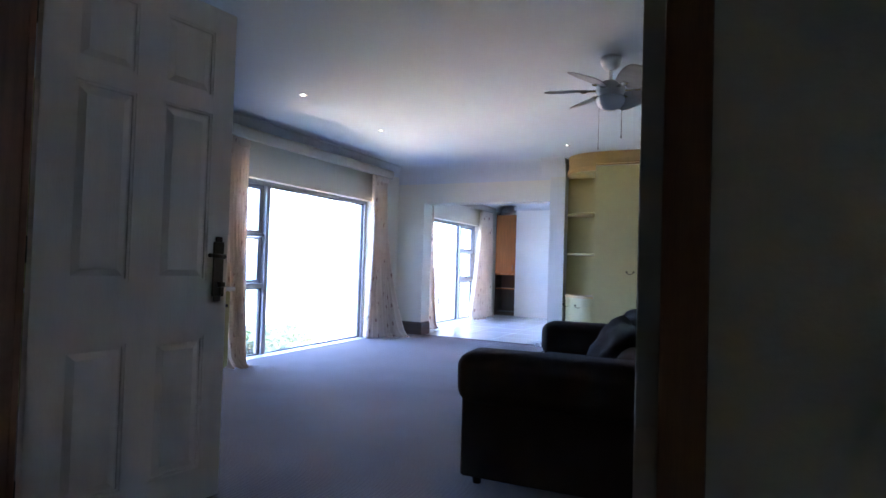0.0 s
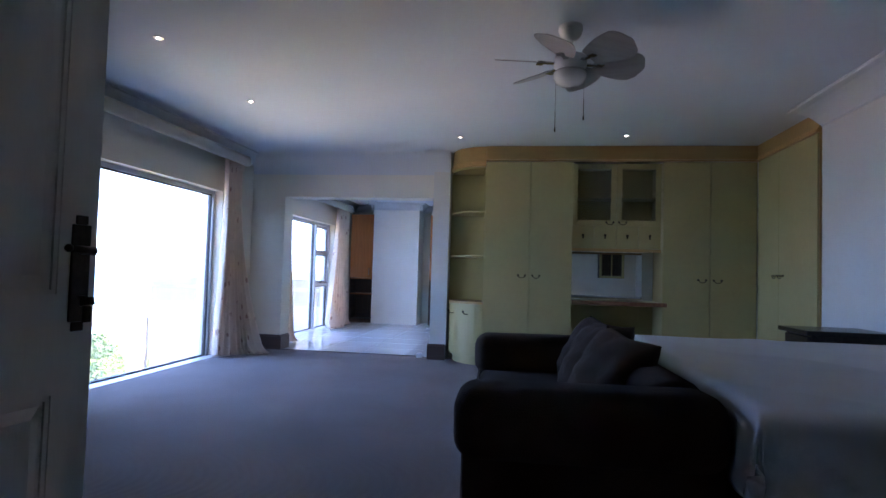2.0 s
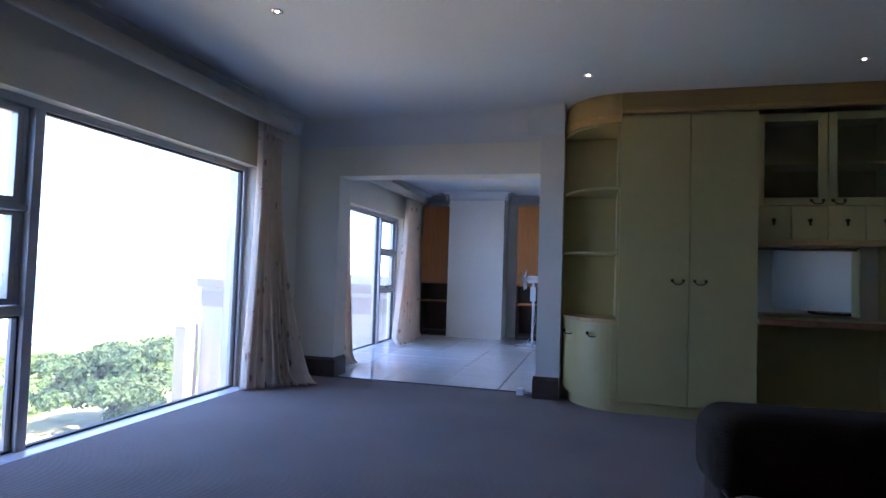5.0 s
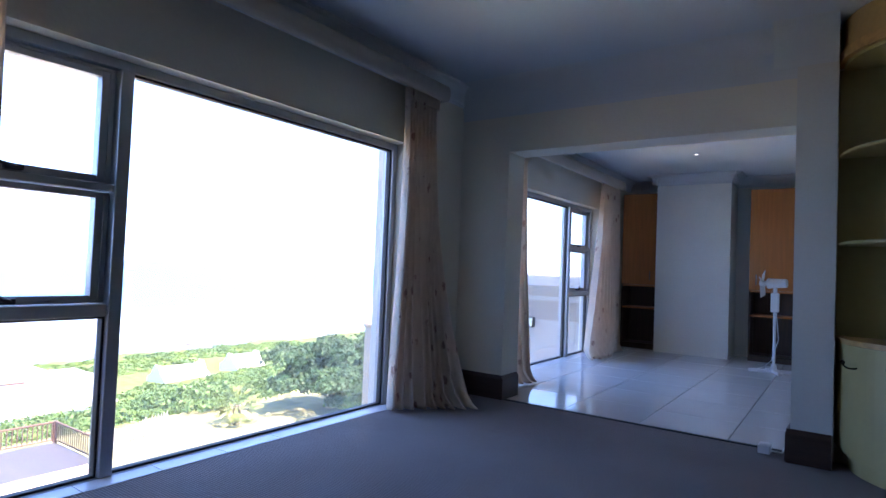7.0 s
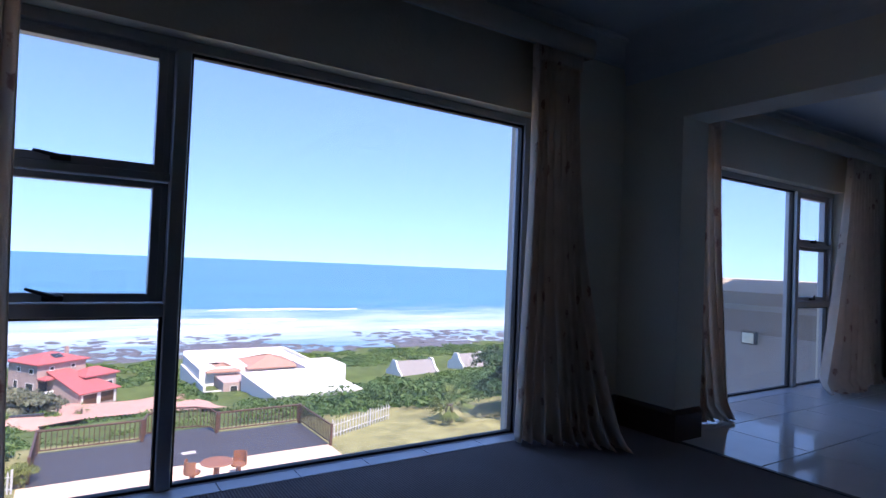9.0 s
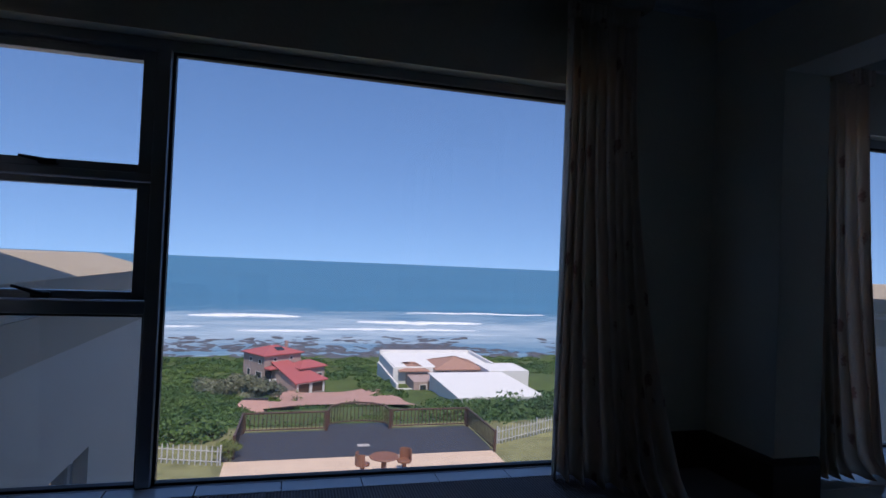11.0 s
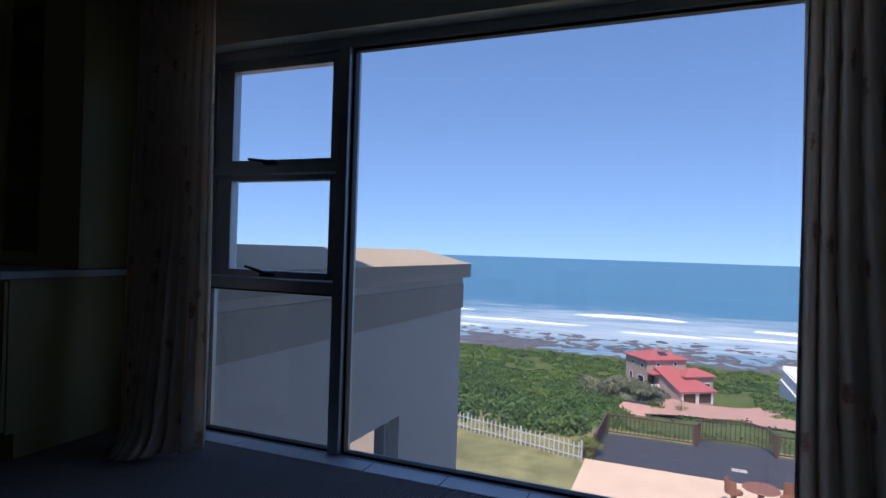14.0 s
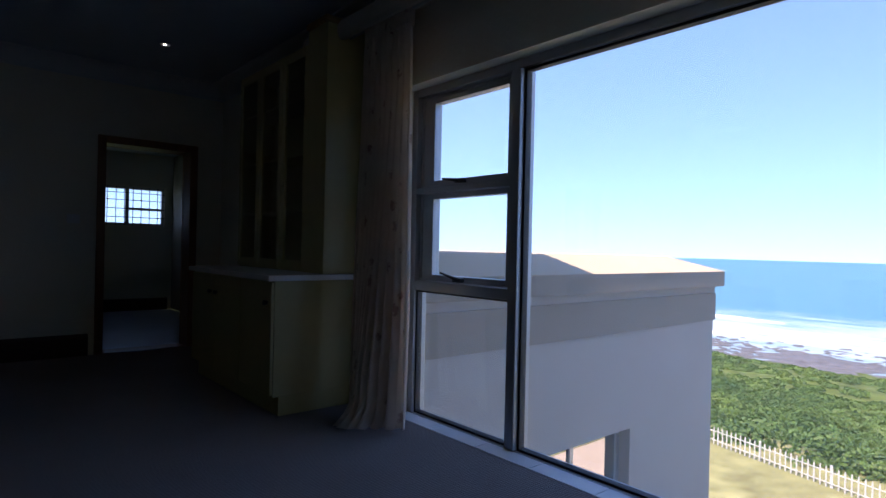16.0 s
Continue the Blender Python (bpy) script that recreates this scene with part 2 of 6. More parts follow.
def prism(bm, outline, axis, a, b):
    """Extrudes a closed outline of pairs along an axis from a to b."""
    def at(u, v, w):
        return {"x": (w, u, v), "y": (u, w, v), "z": (u, v, w)}[axis]
    lo = [bm.verts.new(at(u, v, a)) for u, v in outline]
    hi = [bm.verts.new(at(u, v, b)) for u, v in outline]
    k = len(outline)
    for i in range(k):
        bm.faces.new((lo[i], lo[(i + 1) % k], hi[(i + 1) % k], hi[i]))
    bm.faces.new(lo)
    bm.faces.new(hi)
    bmesh.ops.recalc_face_normals(bm, faces=bm.faces)


def link(name, bm, material, smooth=False):
    me = bpy.data.meshes.new(name)
    if smooth:
        for f in bm.faces:
            f.smooth = True
    bm.to_mesh(me)
    bm.free()
    me.materials.append(material)
    return new(name, me)


def part(name, bm, material, parent, label="", smooth=False):
    ob = link(name, bm, material, smooth)
    ob.parent = parent
    if parent.type == "EMPTY":
        ob.matrix_parent_inverse = parent.matrix_basis.inverted()
    if label:
        ob["label"] = label
    return ob


def thing(name, x, y, z, label, category, group=""):
    ob = new(name)
    ob.location = (x, y, z)
    ob.empty_display_size = 0.1
    return tagged(ob, label, category, group, "thing")


def setting(name, bm, material, label, category, smooth=False):
    return tagged(link(name, bm, material, smooth), label, category, kind="structure")


# ---- the shell of the rooms ----
CEIL = 2.69
WX, WO = 0.15, -0.09            # window wall, inner and outer face
RX = 6.60                       # right-hand wall
BY, BO = 1.00, 0.77             # back wall with the doors
FY, FO = 8.00, 8.28             # wall with the wide opening
EY = 12.90                      # end wall of the tiled room
EX = 4.30                       # far side of the tiled room
CEIL2 = 2.56
OPX0, OPX1, OPZ = 0.63, 2.75, 2.11
W1 = (4.17, 7.20, 2.065)        # window: y from, y to, head
W2 = (8.70, 11.52, 2.00)

setting("floor", boxes((WX, RX, BY, FY, -0.20, 0.0)), M_CARPET, "grey-brown ribbed loop-pile carpet floor", "floor")
setting("floor_tile_bed", boxes((WX, EX, FY, EY, -0.20, -0.012)), M_GROUT, "dark grout bed under the white tiles", "floor")
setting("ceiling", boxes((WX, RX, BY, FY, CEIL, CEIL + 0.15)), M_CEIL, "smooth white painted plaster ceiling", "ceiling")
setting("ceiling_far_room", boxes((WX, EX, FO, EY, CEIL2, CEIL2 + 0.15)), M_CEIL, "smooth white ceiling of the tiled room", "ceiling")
setting("wall_west", boxes(
    (WO, WX, 0.5, W1[0], -6.7, 3.0), (WO, WX, W1[1], W2[0], -6.7, 3.0), (WO, WX, W2[1], 13.1, -6.7, 3.0),
    (-0.15, WO, W1[1], W2[0], -6.7, 3.0), (WO, WX, W1[0], W1[1], W1[2], 3.0), (WO, WX, W2[0], W2[1], W2[2], 3.0),
    (WO, WX, W1[0], W1[1], -6.7, -0.04), (WO, WX, W2[0], W2[1], -6.7, -0.04)), M_WALL, "cream painted plaster wall with tall windows", "wall")
setting("wall_north", boxes((WX, OPX0, FY, FO, 0, CEIL), (OPX0, OPX1, FY, FO, OPZ, CEIL), (OPX1, RX, FY, FO, 0, CEIL)), M_WALL, "cream plaster wall with a wide opening", "wall")
setting("pilaster", boxes((OPX1, 2.965, 7.80, FY, 0, CEIL)), M_WALL2, "narrow white plaster pilaster beside the opening", "wall")
setting("wall_east", boxes((RX, RX + 0.15, BY, 8.2, 0, CEIL)), M_WALL2, "plain pale plaster bedroom wall", "wall")
# back wall: a bathroom door and the wide entrance
D1 = (0.44, 1.25, 2.00)
D2 = (2.64, 4.86, 2.36)
setting("wall_south", boxes(
    (WX, D1[0], BO, BY, 0, CEIL), (D1[1], D2[0], BO, BY, 0, CEIL), (D2[1] + 0.05, RX, BO, BY, 0, CEIL),
    (D1[0], D1[1], BO, BY, D1[2], CEIL), (D2[0], D2[1] + 0.05, BO, BY, D2[2], CEIL)), M_WALL, "cream plaster wall with two doorways", "wall")
# hall outside the entrance
setting("hall_floor", boxes((2.0, RX, -2.2, BY, -0.2, -0.004)), M_CARPET, "carpeted hall floor outside the entrance", "floor")
setting("hall_ceiling", boxes((2.0, RX, -2.2, BO, 2.6, 2.75)), M_CEIL, "white hall ceiling", "ceiling")
setting("hall_wall", boxes((1.85, 2.0, -2.35, BO, 0, 2.75), (RX, RX + 0.15, -2.35, BO, 0, 2.75), (2.0, RX, -2.35, -2.2, 0, 2.75)), M_WALL, "plain hall walls", "wall")
# tiled room
setting("far_wall_north", boxes((WX, EX, EY, EY + 0.15, 0, CEIL2 + 0.15)), M_WALL3, "pale end wall of the tiled room", "wall")
setting("far_wall_east", boxes((EX, EX + 0.15, FO, EY, 0, CEIL2 + 0.15)), M_WALL3, "pale side wall of the tiled room", "wall")
setting("column", boxes((0.73, 1.71, 12.34, EY, 0, CEIL2)), M_WALL3, "wide pale plaster chimney breast", "wall")
# roof slab over all, so that daylight enters by the windows only
setting("roof", boxes((WO - 0.61, RX + 0.3, -2.6, 13.3, 2.98, 3.2)), M_WALL, "flat concrete roof slab with eaves", "roof")


# ---- cornices and skirtings ----
def cove(h, d):
    return [(0, 0), (d, 0), (d, -0.016), (d - 0.015, -0.022), (d * 0.74, -h * 0.16), (d * 0.55, -h * 0.27), (d * 0.40, -h * 0.40), (d * 0.27, -h * 0.56), (d * 0.16, -h * 0.75), (0.022, -h * 0.90), (0.012, -h * 0.92), (0.012, -h), (0, -h)]


def plain_cove(h, d, n=14):
    return [(0, 0)] + [(d * (1 - math.sin(a)), -h * (1 - math.cos(a))) for a in (math.pi / 2 * i / n for i in range(n + 1))]


def run(bm, axis, wall, sign, a, b, top, h=0.15, d=0.13):
    out = [(wall + sign * u, top + v) for u, v in (cove(h, d) if h < 0.2 else plain_cove(h, d))]
    prism(bm, out, axis, a, b)


bm = bmesh.new()
run(bm, "y", WX, 1, BY, FY, CEIL, 0.15, 0.15)
run(bm, "x", FY, -1, WX, OPX1 + 0.1, CEIL, 0.27, 0.25)
run(bm, "y", OPX1, -1, 7.80, FY, CEIL, 0.26, 0.14)
run(bm, "x", 7.80, -1, OPX1 - 0.13, 2.965, CEIL, 0.26, 0.14)
run(bm, "y", RX, -1, BY, 6.04, CEIL, 0.14, 0.30)
run(bm, "x", BY, 1, WX, RX, CEIL)
setting("trim_cornice", bm, M_CORNICE, "white moulded plaster cornice under the ceiling", "cornice")
bm = bmesh.new()
run(bm, "y", WX, 1, FO, EY, CEIL2)
run(bm, "x", EY, -1, WX, EX, CEIL2)
run(bm, "x", 12.34, -1, 0.66, 1.78, CEIL2)
run(bm, "y", 0.73, -1, 12.27, EY, CEIL2)
run(bm, "y", 1.71, 1, 12.27, EY, CEIL2)
run(bm, "x", FO, 1, WX, EX, CEIL2)
run(bm, "y", EX, -1, FO, EY, CEIL2)
setting("trim_cornice_far", bm, M_CORNICE, "white moulded cornice of the tiled room", "cornice")


def skirt(axis, wall, sign, a, b, h=0.20, t=0.028):
    bm = bmesh.new()
    prism(bm, [(wall, 0), (wall + sign * t, 0), (wall + sign * t, h - 0.03), (wall + sign * t * 0.6, h - 0.012), (wall + sign * t * 0.4, h), (wall, h)], axis, a, b)
    setting("baseboard", bm, M_SKIRT, "dark-stained wooden skirting board", "skirting board")


skirt("x", FY, -1, WX + 0.03, OPX0)
skirt("y", OPX0, 1, FY - 0.028, FO - 0.02)
skirt("y", WX, 1, W1[1] + 0.01, FY)
skirt("y", WX, 1, 3.86, W1[0] - 0.01)
skirt("x", 7.80, -1, OPX1 - 0.02, 2.96)
skirt("y", OPX1, -1, 7.80, FY)
skirt("x", BY, 1, D1[1] + 0.09, D2[0] - 0.09)
skirt("x", BY, 1, D2[1] + 0.09, RX)
skirt("y", RX, -1, BY + 0.03, 6.0)


# ---- windows: sliding-style big pane and three stacked lights ----
def window(name, y0, y1, head, ym, small_low, label):
    """Aluminium window in the plane x = 0; the mullion at ym; the small lights lie below ym (small_low) or above it."""
    w = tagged(new(name), label, "window", kind="structure")
    w.location = (0, (y0 + y1) / 2, 0)
    f = 0.05
    a, b = (y0, ym) if small_low else (ym, y1)
    c, d = (ym, y1) if small_low else (y0, ym)
    part("window_frame", boxes((-0.05, 0.05, y0, y0 + f, -0.035, head), (-0.05, 0.05, y1 - f, y1, -0.035, head),
                               (-0.05, 0.05, y0 + f, y1 - f, head - f, head), (-0.05, 0.05, y0 + f, y1 - f, -0.035, 0.004), bevel=0.004), M_ALU, w)
    part("mullion", boxes((-0.055, 0.065, ym - 0.032, ym + 0.032, 0.004, head - f), bevel=0.006), M_ALU, w)
    for z in (0.82, 1.42):
        part("transom", boxes((-0.05, 0.05, a + (f if small_low else 0.033), b - (0.033 if small_low else f), z - (0.03 if z < 1 else 0.018), z + (0.03 if z < 1 else 0.018)), bevel=0.004), M_ALU, w)
    lo, hi = (a + f, b - 0.032) if small_low else (a + 0.032, b - f)
    sl, sr = (0.127, 0.066) if small_low else (0.066, 0.06)      # the hinge-side stile is the wider one
    for z0, z1, sash, rb, rt in ((0.004, 0.79, 0, 0, 0), (0.852, 1.40, 1, 0.040, 0.032), (1.44, head - f, 1, 0.040, 0.050)):
        if sash:
            s = part("sash", boxes((-0.048, 0.012, lo + 0.002, lo + sl, z0 + 0.002, z1 - 0.002), (-0.048, 0.012, hi - sr, hi - 0.002, z0 + 0.002, z1 - 0.002),
                                   (-0.048, 0.012, lo + sl, hi - sr, z0 + 0.002, z0 + rb), (-0.048, 0.012, lo + sl, hi - sr, z1 - rt, z1 - 0.002), bevel=0.004), M_ALU, w)
            part("sash_bead", boxes((0.0125, 0.020, lo + 0.012, lo + 0.03, z0 + 0.012, z1 - 0.012), (0.0125, 0.020, hi - 0.03, hi - 0.012, z0 + 0.012, z1 - 0.012),
                                    (0.0125, 0.020, lo + 0.03, hi - 0.03, z0 + 0.006, z0 + 0.02), (0.0125, 0.020, lo + 0.03, hi - 0.03, z1 - 0.02, z1 - 0.006)), M_ALU, s)
            mid = (lo + hi) / 2
            hb = bmesh.new()
            box(hb, 0.0205, 0.055, mid - 0.045, mid + 0.03, z0 + 0.008, z0 + 0.034, bevel=0.006)
            tube(hb, (0.045, mid + 0.01, z0 + 0.02), (0.10, mid - 0.10, z0 + (0.062 if z0 < 1 else 0.032)), 0.012, 0.006, 8)
            part("latch", hb, M_BLACK, s, "black window latch")
            g = part("pane", boxes((-0.026, -0.020, lo + sl - 0.006, hi - sr + 0.006, z0 + rb - 0.006, z1 - rt + 0.006)), M_GLASS, w)
        else:
            part("gasket", boxes((-0.01, 0.03, lo, lo + 0.012, z0, z1), (-0.01, 0.03, hi - 0.012, hi, z0, z1), (-0.01, 0.03, lo, hi, z0, z0 + 0.012), (-0.01, 0.03, lo, hi, z1 - 0.012, z1)), M_GASKET, w)
            g = part("pane", boxes((0.004, 0.010, lo, hi, z0, z1)), M_GLASS, w)
        g.visible_shadow = False
    lo, hi = (c + 0.032, d - f) if small_low else (c + f, d - 0.032)
    part("gasket", boxes((-0.01, 0.03, lo, lo + 0.014, 0.004, head - f), (-0.01, 0.03, hi - 0.014, hi, 0.004, head - f),
                         (-0.01, 0.03, lo, hi, 0.004, 0.016), (-0.01, 0.03, lo, hi, head - f - 0.014, head - f)), M_GASKET, w)
    g = part("pane", boxes((0.004, 0.010, lo, hi, 0.004, head - f)), M_GLASS, w)
    g.visible_shadow = False
    k = 8
    for i in range(k):
        s0, s1 = y0 + (y1 - y0) * i / k, y0 + (y1 - y0) * (i + 1) / k
        part("window_sill", boxes((0.052, WX + 0.02, s0 + 0.002, s1 - 0.002, -0.035, 0.003), bevel=0.003), M_SILL, w, "white glazed sill tile")
    return w


window("window_1", W1[0], W1[1], W1[2], 5.075, True, "tall grey aluminium picture window with three stacked lights")
window("window_2", W2[0], W2[1], W2[2], 10.745, False, "tall grey aluminium window of the tiled room")


# ---- curtains and pelmets ----
def curtain(name, y0, y1, z1, xc, folds, seed, spread, label, flare=2.4, swing=0.0):
    """A gathered drop: upright folds from the heading to a spread hem that trails on the floor. spread: hem from, hem to, forward; swing: only the far edge trails forward."""
    rng = random.Random(seed)
    t = thing(name, xc, (y0 + y1) / 2, 0, label, "curtain", "curtains")
    nu, nv = folds * 10, 44
    ph = [rng.uniform(0, 6.3) for _ in range(6)]
    bm = bmesh.new()
    grid = []
    for j in range(nv + 1):
        v = j / nv
        row = []
        s = v ** flare
        for i in range(nu + 1):
            u = i / nu
            ya = y0 + (y1 - y0) * u
            yb = spread[0] + (spread[1] - spread[0]) * u
            y = ya * (1 - s) + yb * s
            amp = 0.028 + 0.03 * v + 0.012 * math.sin(ph[0] + 5 * u)
            warp = u + 0.018 * math.sin(ph[1] + 7 * u + 2.2 * v) + 0.02 * v * math.sin(ph[2] + 11 * u)
            x = xc + amp * math.sin(2 * math.pi * folds * warp) + 0.02 * v * math.sin(ph[3] + 9 * u + 3 * v) + spread[2] * s * ((1 - swing) * (0.4 + 0.6 * math.sin(math.pi * u)) + swing * (1.1 * u ** 1.3 - 0.3 * (1 - u)))
            y += 0.018 * math.cos(2 * math.pi * folds * warp + 0.6) * (0.4 + v)
            z = z1 * (1 - v) + 0.012
            if v > 0.955:
                k = (v - 0.955) / 0.045
                z = 0.012 + z1 * 0.045 * max(0.0, 1 - k) ** 1.6 + 0.012 * abs(math.sin(2 * math.pi * folds * warp))
                x += 0.09 * k * (0.5 + 0.5 * math.sin(ph[4] + 6 * u)) * (1 - swing * (1 - u))
            row.append(bm.verts.new((max(x, 0.17), y, z)))
        grid.append(row)
    for a, b in zip(grid, grid[1:]):
        for i in range(nu):
            bm.faces.new((a[i], a[i + 1], b[i + 1], b[i]))
    c = part("cloth", bm, M_CURTAIN, t, smooth=True)
    so = c.modifiers.new("thickness", "SOLIDIFY")
    so.thickness = 0.004
    for i in range(folds * 2):
        hb = bmesh.new()
        y = y0 + (y1 - y0) * (i + 0.5) / (folds * 2)
        box(hb, xc - 0.028, xc + 0.03, y - 0.011, y + 0.011, z1 - 0.085, z1 + 0.02, bevel=0.006)
        part("pleat", hb, M_CURTAIN, t, "stitched pinch pleat")
    return t


curtain("curtain", 6.98, 7.37, 2.43, 0.31, 8, 1, (7.01, 7.49, 0.27), "gathered cream printed curtain trailing on the carpet", swing=1.0)
curtain("curtain", 4.02, 4.475, 2.43, 0.31, 9, 2, (4.06, 4.50, 0.14), "gathered cream printed curtain beside the wall unit")
curtain("curtain", 8.40, 8.92, 2.30, 0.34, 7, 3, (8.40, 8.98, 0.10), "narrow cream printed curtain of the tiled room")
curtain("curtain", 11.22, 11.86, 2.30, 0.31, 9, 4, (10.62, 11.88, 0.10), "cream printed curtain spreading onto white tiles", 1.15)


def pelmet(y0, y1, z, label):
    t = thing("curtain_pelmet", 0.30, (y0 + y1) / 2, z, label, "pelmet", "pelmets")
    bm = bmesh.new()
    face = [(0.345, z + 0.035), (0.352, z + 0.035)] + [(0.372 + 0.030 * math.cos(a), z + 0.095 + 0.064 * math.sin(a)) for a in (radians(-100 + 20 * i) for i in range(10))] + [(0.345, z + 0.158)]
    prism(bm, face, "y", y0, y1)
    part("fascia", bm, M_PELMET, t, "rounded taupe rail face")
    part("top_board", boxes((WX + 0.002, 0.344, y0, y1, z + 0.135, z + 0.155)), M_PELMET, t)
    part("end_board", boxes((WX + 0.002, 0.344, y0, y0 + 0.018, z + 0.035, z + 0.135)), M_PELMET, t)
    part("end_board", boxes((WX + 0.002, 0.344, y1 - 0.018, y1, z + 0.035, z + 0.135)), M_PELMET, t)
    rb = bmesh.new()
    tube(rb, (0.30, y0 + 0.02, z + 0.06), (0.30, y1 - 0.02, z + 0.06), 0.012, n=8)
    part("curtain_track", rb, M_ALU, t)


pelmet(3.30, 7.41, 2.39, "long taupe wooden curtain pelmet above the window")
pelmet(8.32, 11.90, 2.27, "taupe wooden curtain pelmet in the tiled room")


# ---- doors ----
M_LINING = mat("worn_lining_paint", (0.42, 0.39, 0.34), 0.6, var=0.1, scale=4, bump=0.2, bscale=30)


def door_frame(name, x0, x1, head, y0, y1, label):
    t = tagged(new(name), label, "door frame", kind="structure")
    t.location = ((x0 + x1) / 2, y1, 0)
    w = 0.07
    for a, b in ((x0 - w + 0.03, x0 + 0.03), (x1 - 0.03, x1 + w - 0.03)):
        part("jamb", boxes((a, b, y1 - 0.005, y1 + 0.022, 0, head + 0.04), (a, b, y0 - 0.022, y0 + 0.005, 0, head + 0.04), bevel=0.006), M_FRAMEWOOD, t)
        c = x0 if a < x0 else x1
        part("lining", boxes((c - 0.004, c + 0.028, y0 + 0.006, y1 - 0.006, 0, head - 0.03) if c == x0 else (c - 0.028, c + 0.004, y0 + 0.006, y1 - 0.006, 0, head - 0.03)), M_FRAMEWOOD, t)
    part("head", boxes((x0 + 0.03, x1 - 0.03, y1 - 0.005, y1 + 0.022, head - 0.03, head + 0.04), (x0 + 0.03, x1 - 0.03, y0 - 0.022, y0 + 0.005, head - 0.03, head + 0.04), (x0 + 0.03, x1 - 0.03, y0 + 0.006, y1 - 0.006, head - 0.028, head + 0.004), bevel=0.004), M_FRAMEWOOD, t)
    return t


door_frame("door_frame_1", D1[0], D1[1], D1[2], BO, BY, "dark wooden frame of the bathroom doorway")
door_frame("door_frame_2", D2[0], D2[1] + 0.042, D2[2], BO, BY, "reddish-brown wooden frame of the wide entrance")

setting("door_lining", boxes((4.834, 4.871, BO + 0.01, BO + 0.055, 0, D2[2] - 0.03), (4.864, 4.871, BO + 0.057, BY - 0.01, 0, D2[2] - 0.03), bevel=0.003), M_LINING, "pale painted lining of the entrance", "door lining")


def panel_leaf(w, h, cols, rows, t=0.042):
    """A moulded door leaf along +x from its hinge; raised panels in sunk fields on both faces."""
    bm = bmesh.new()
    xs = sorted({0, w, *[v for c in cols for v in c]})
    zs = sorted({0, h, *[v for r in rows for v in r]})
    for i in range(len(xs) - 1):
        for j in range(len(zs) - 1):
            field = any(abs(xs[i] - c[0]) < 1e-6 for c in cols) and any(abs(zs[j] - r[0]) < 1e-6 for r in rows)
            d = 0.011 if field else 0.0
            if not field:
                box(bm, xs[i], xs[i + 1], -t / 2, t / 2, zs[j], zs[j + 1])
            else:
                x0, x1, z0, z1 = xs[i], xs[i + 1], zs[j], zs[j + 1]
                box(bm, x0, x1, -t / 2 + d, t / 2 - d, z0, z1)
                for s in (-1, 1):
                    yb, yt = s * (t / 2 - d), s * (t / 2 - 0.001)
                    a = [bm.verts.new(p) for p in ((x0 + 0.022, yb, z0 + 0.022), (x1 - 0.022, yb, z0 + 0.022), (x1 - 0.022, yb, z1 - 0.022), (x0 + 0.022, yb, z1 - 0.022))]
                    b = [bm.verts.new(p) for p in ((x0 + 0.05, yt, z0 + 0.05), (x1 - 0.05, yt, z0 + 0.05), (x1 - 0.05, yt, z1 - 0.05), (x0 + 0.05, yt, z1 - 0.05))]
                    for k in range(4):
                        bm.faces.new((a[k], a[(k + 1) % 4], b[(k + 1) % 4], b[k]))
                    bm.faces.new(b)
                    # bolection bead around the field
                    for q in ((x0, x0 + 0.012, z0, z1), (x1 - 0.012, x1, z0, z1), (x0, x1, z0, z0 + 0.012), (x0, x1, z1 - 0.012, z1)):
                        lo, hi = sorted((yb, s * (t / 2 - 0.004)))
                        box(bm, q[0], q[1], lo, hi, q[2], q[3])
    bmesh.ops.recalc_face_normals(bm, faces=bm.faces)
    return bm


leaf = thing("entrance_door", 0, 0, 0, "white six-panel door standing open into the bedroom", "door")
body = part("leaf", panel_leaf(0.84, 2.33, ((0.115, 0.36), (0.48, 0.725)), ((0.16, 0.77), (1.03, 1.82), (1.90, 2.21))), M_DOOR, leaf)
for s in (-1, 1):
    bm = bmesh.new()
    box(bm, 0.758, 0.815, *sorted((s * 0.021, s * 0.029)), 0.955, 1.215, bevel=0.003)
    box(bm, 0.768, 0.805, *sorted((s * 0.021, s * 0.028)), 1.215, 1.24, bevel=0.003)
    box(bm, 0.768, 0.805, *sorted((s * 0.021, s * 0.028)), 0.93, 0.955, bevel=0.003)
    part("backplate", bm, M_BRASS, leaf, "aged bronze backplate")
    bm = bmesh.new()
    tube(bm, (0.787, s * 0.027, 1.145), (0.787, s * 0.065, 1.145), 0.010)
    tube(bm, (0.795, s * 0.062, 1.145), (0.715, s * 0.066, 1.150), 0.012, 0.008)
    bmesh.ops.create_uvsphere(bm, u_segments=10, v_segments=6, radius=0.011, matrix=Matrix.Translation((0.713, s * 0.066, 1.150)))
    part("lever_handle", bm, M_BRASS, leaf, "aged bronze lever handle", True)
bm = bmesh.new()
tube(bm, (0.787, -0.03, 1.02), (0.787, -0.05, 1.02), 0.006, n=8)
tube(bm, (0.787, -0.052, 1.02), (0.787, -0.056, 1.00), 0.018, n=14)
box(bm, 0.776, 0.798, -0.062, -0.048, 0.955, 1.0, bevel=0.004)
part("key", bm, M_BRASS, leaf, "key with a tag in the lock")
for z in (0.25, 1.15, 2.05):
    bm = bmesh.new()
    tube(bm, (0.0, 0.026, z - 0.05), (0.0, 0.026, z + 0.05), 0.008, n=8)
    part("hinge", bm, M_BRASS, leaf)
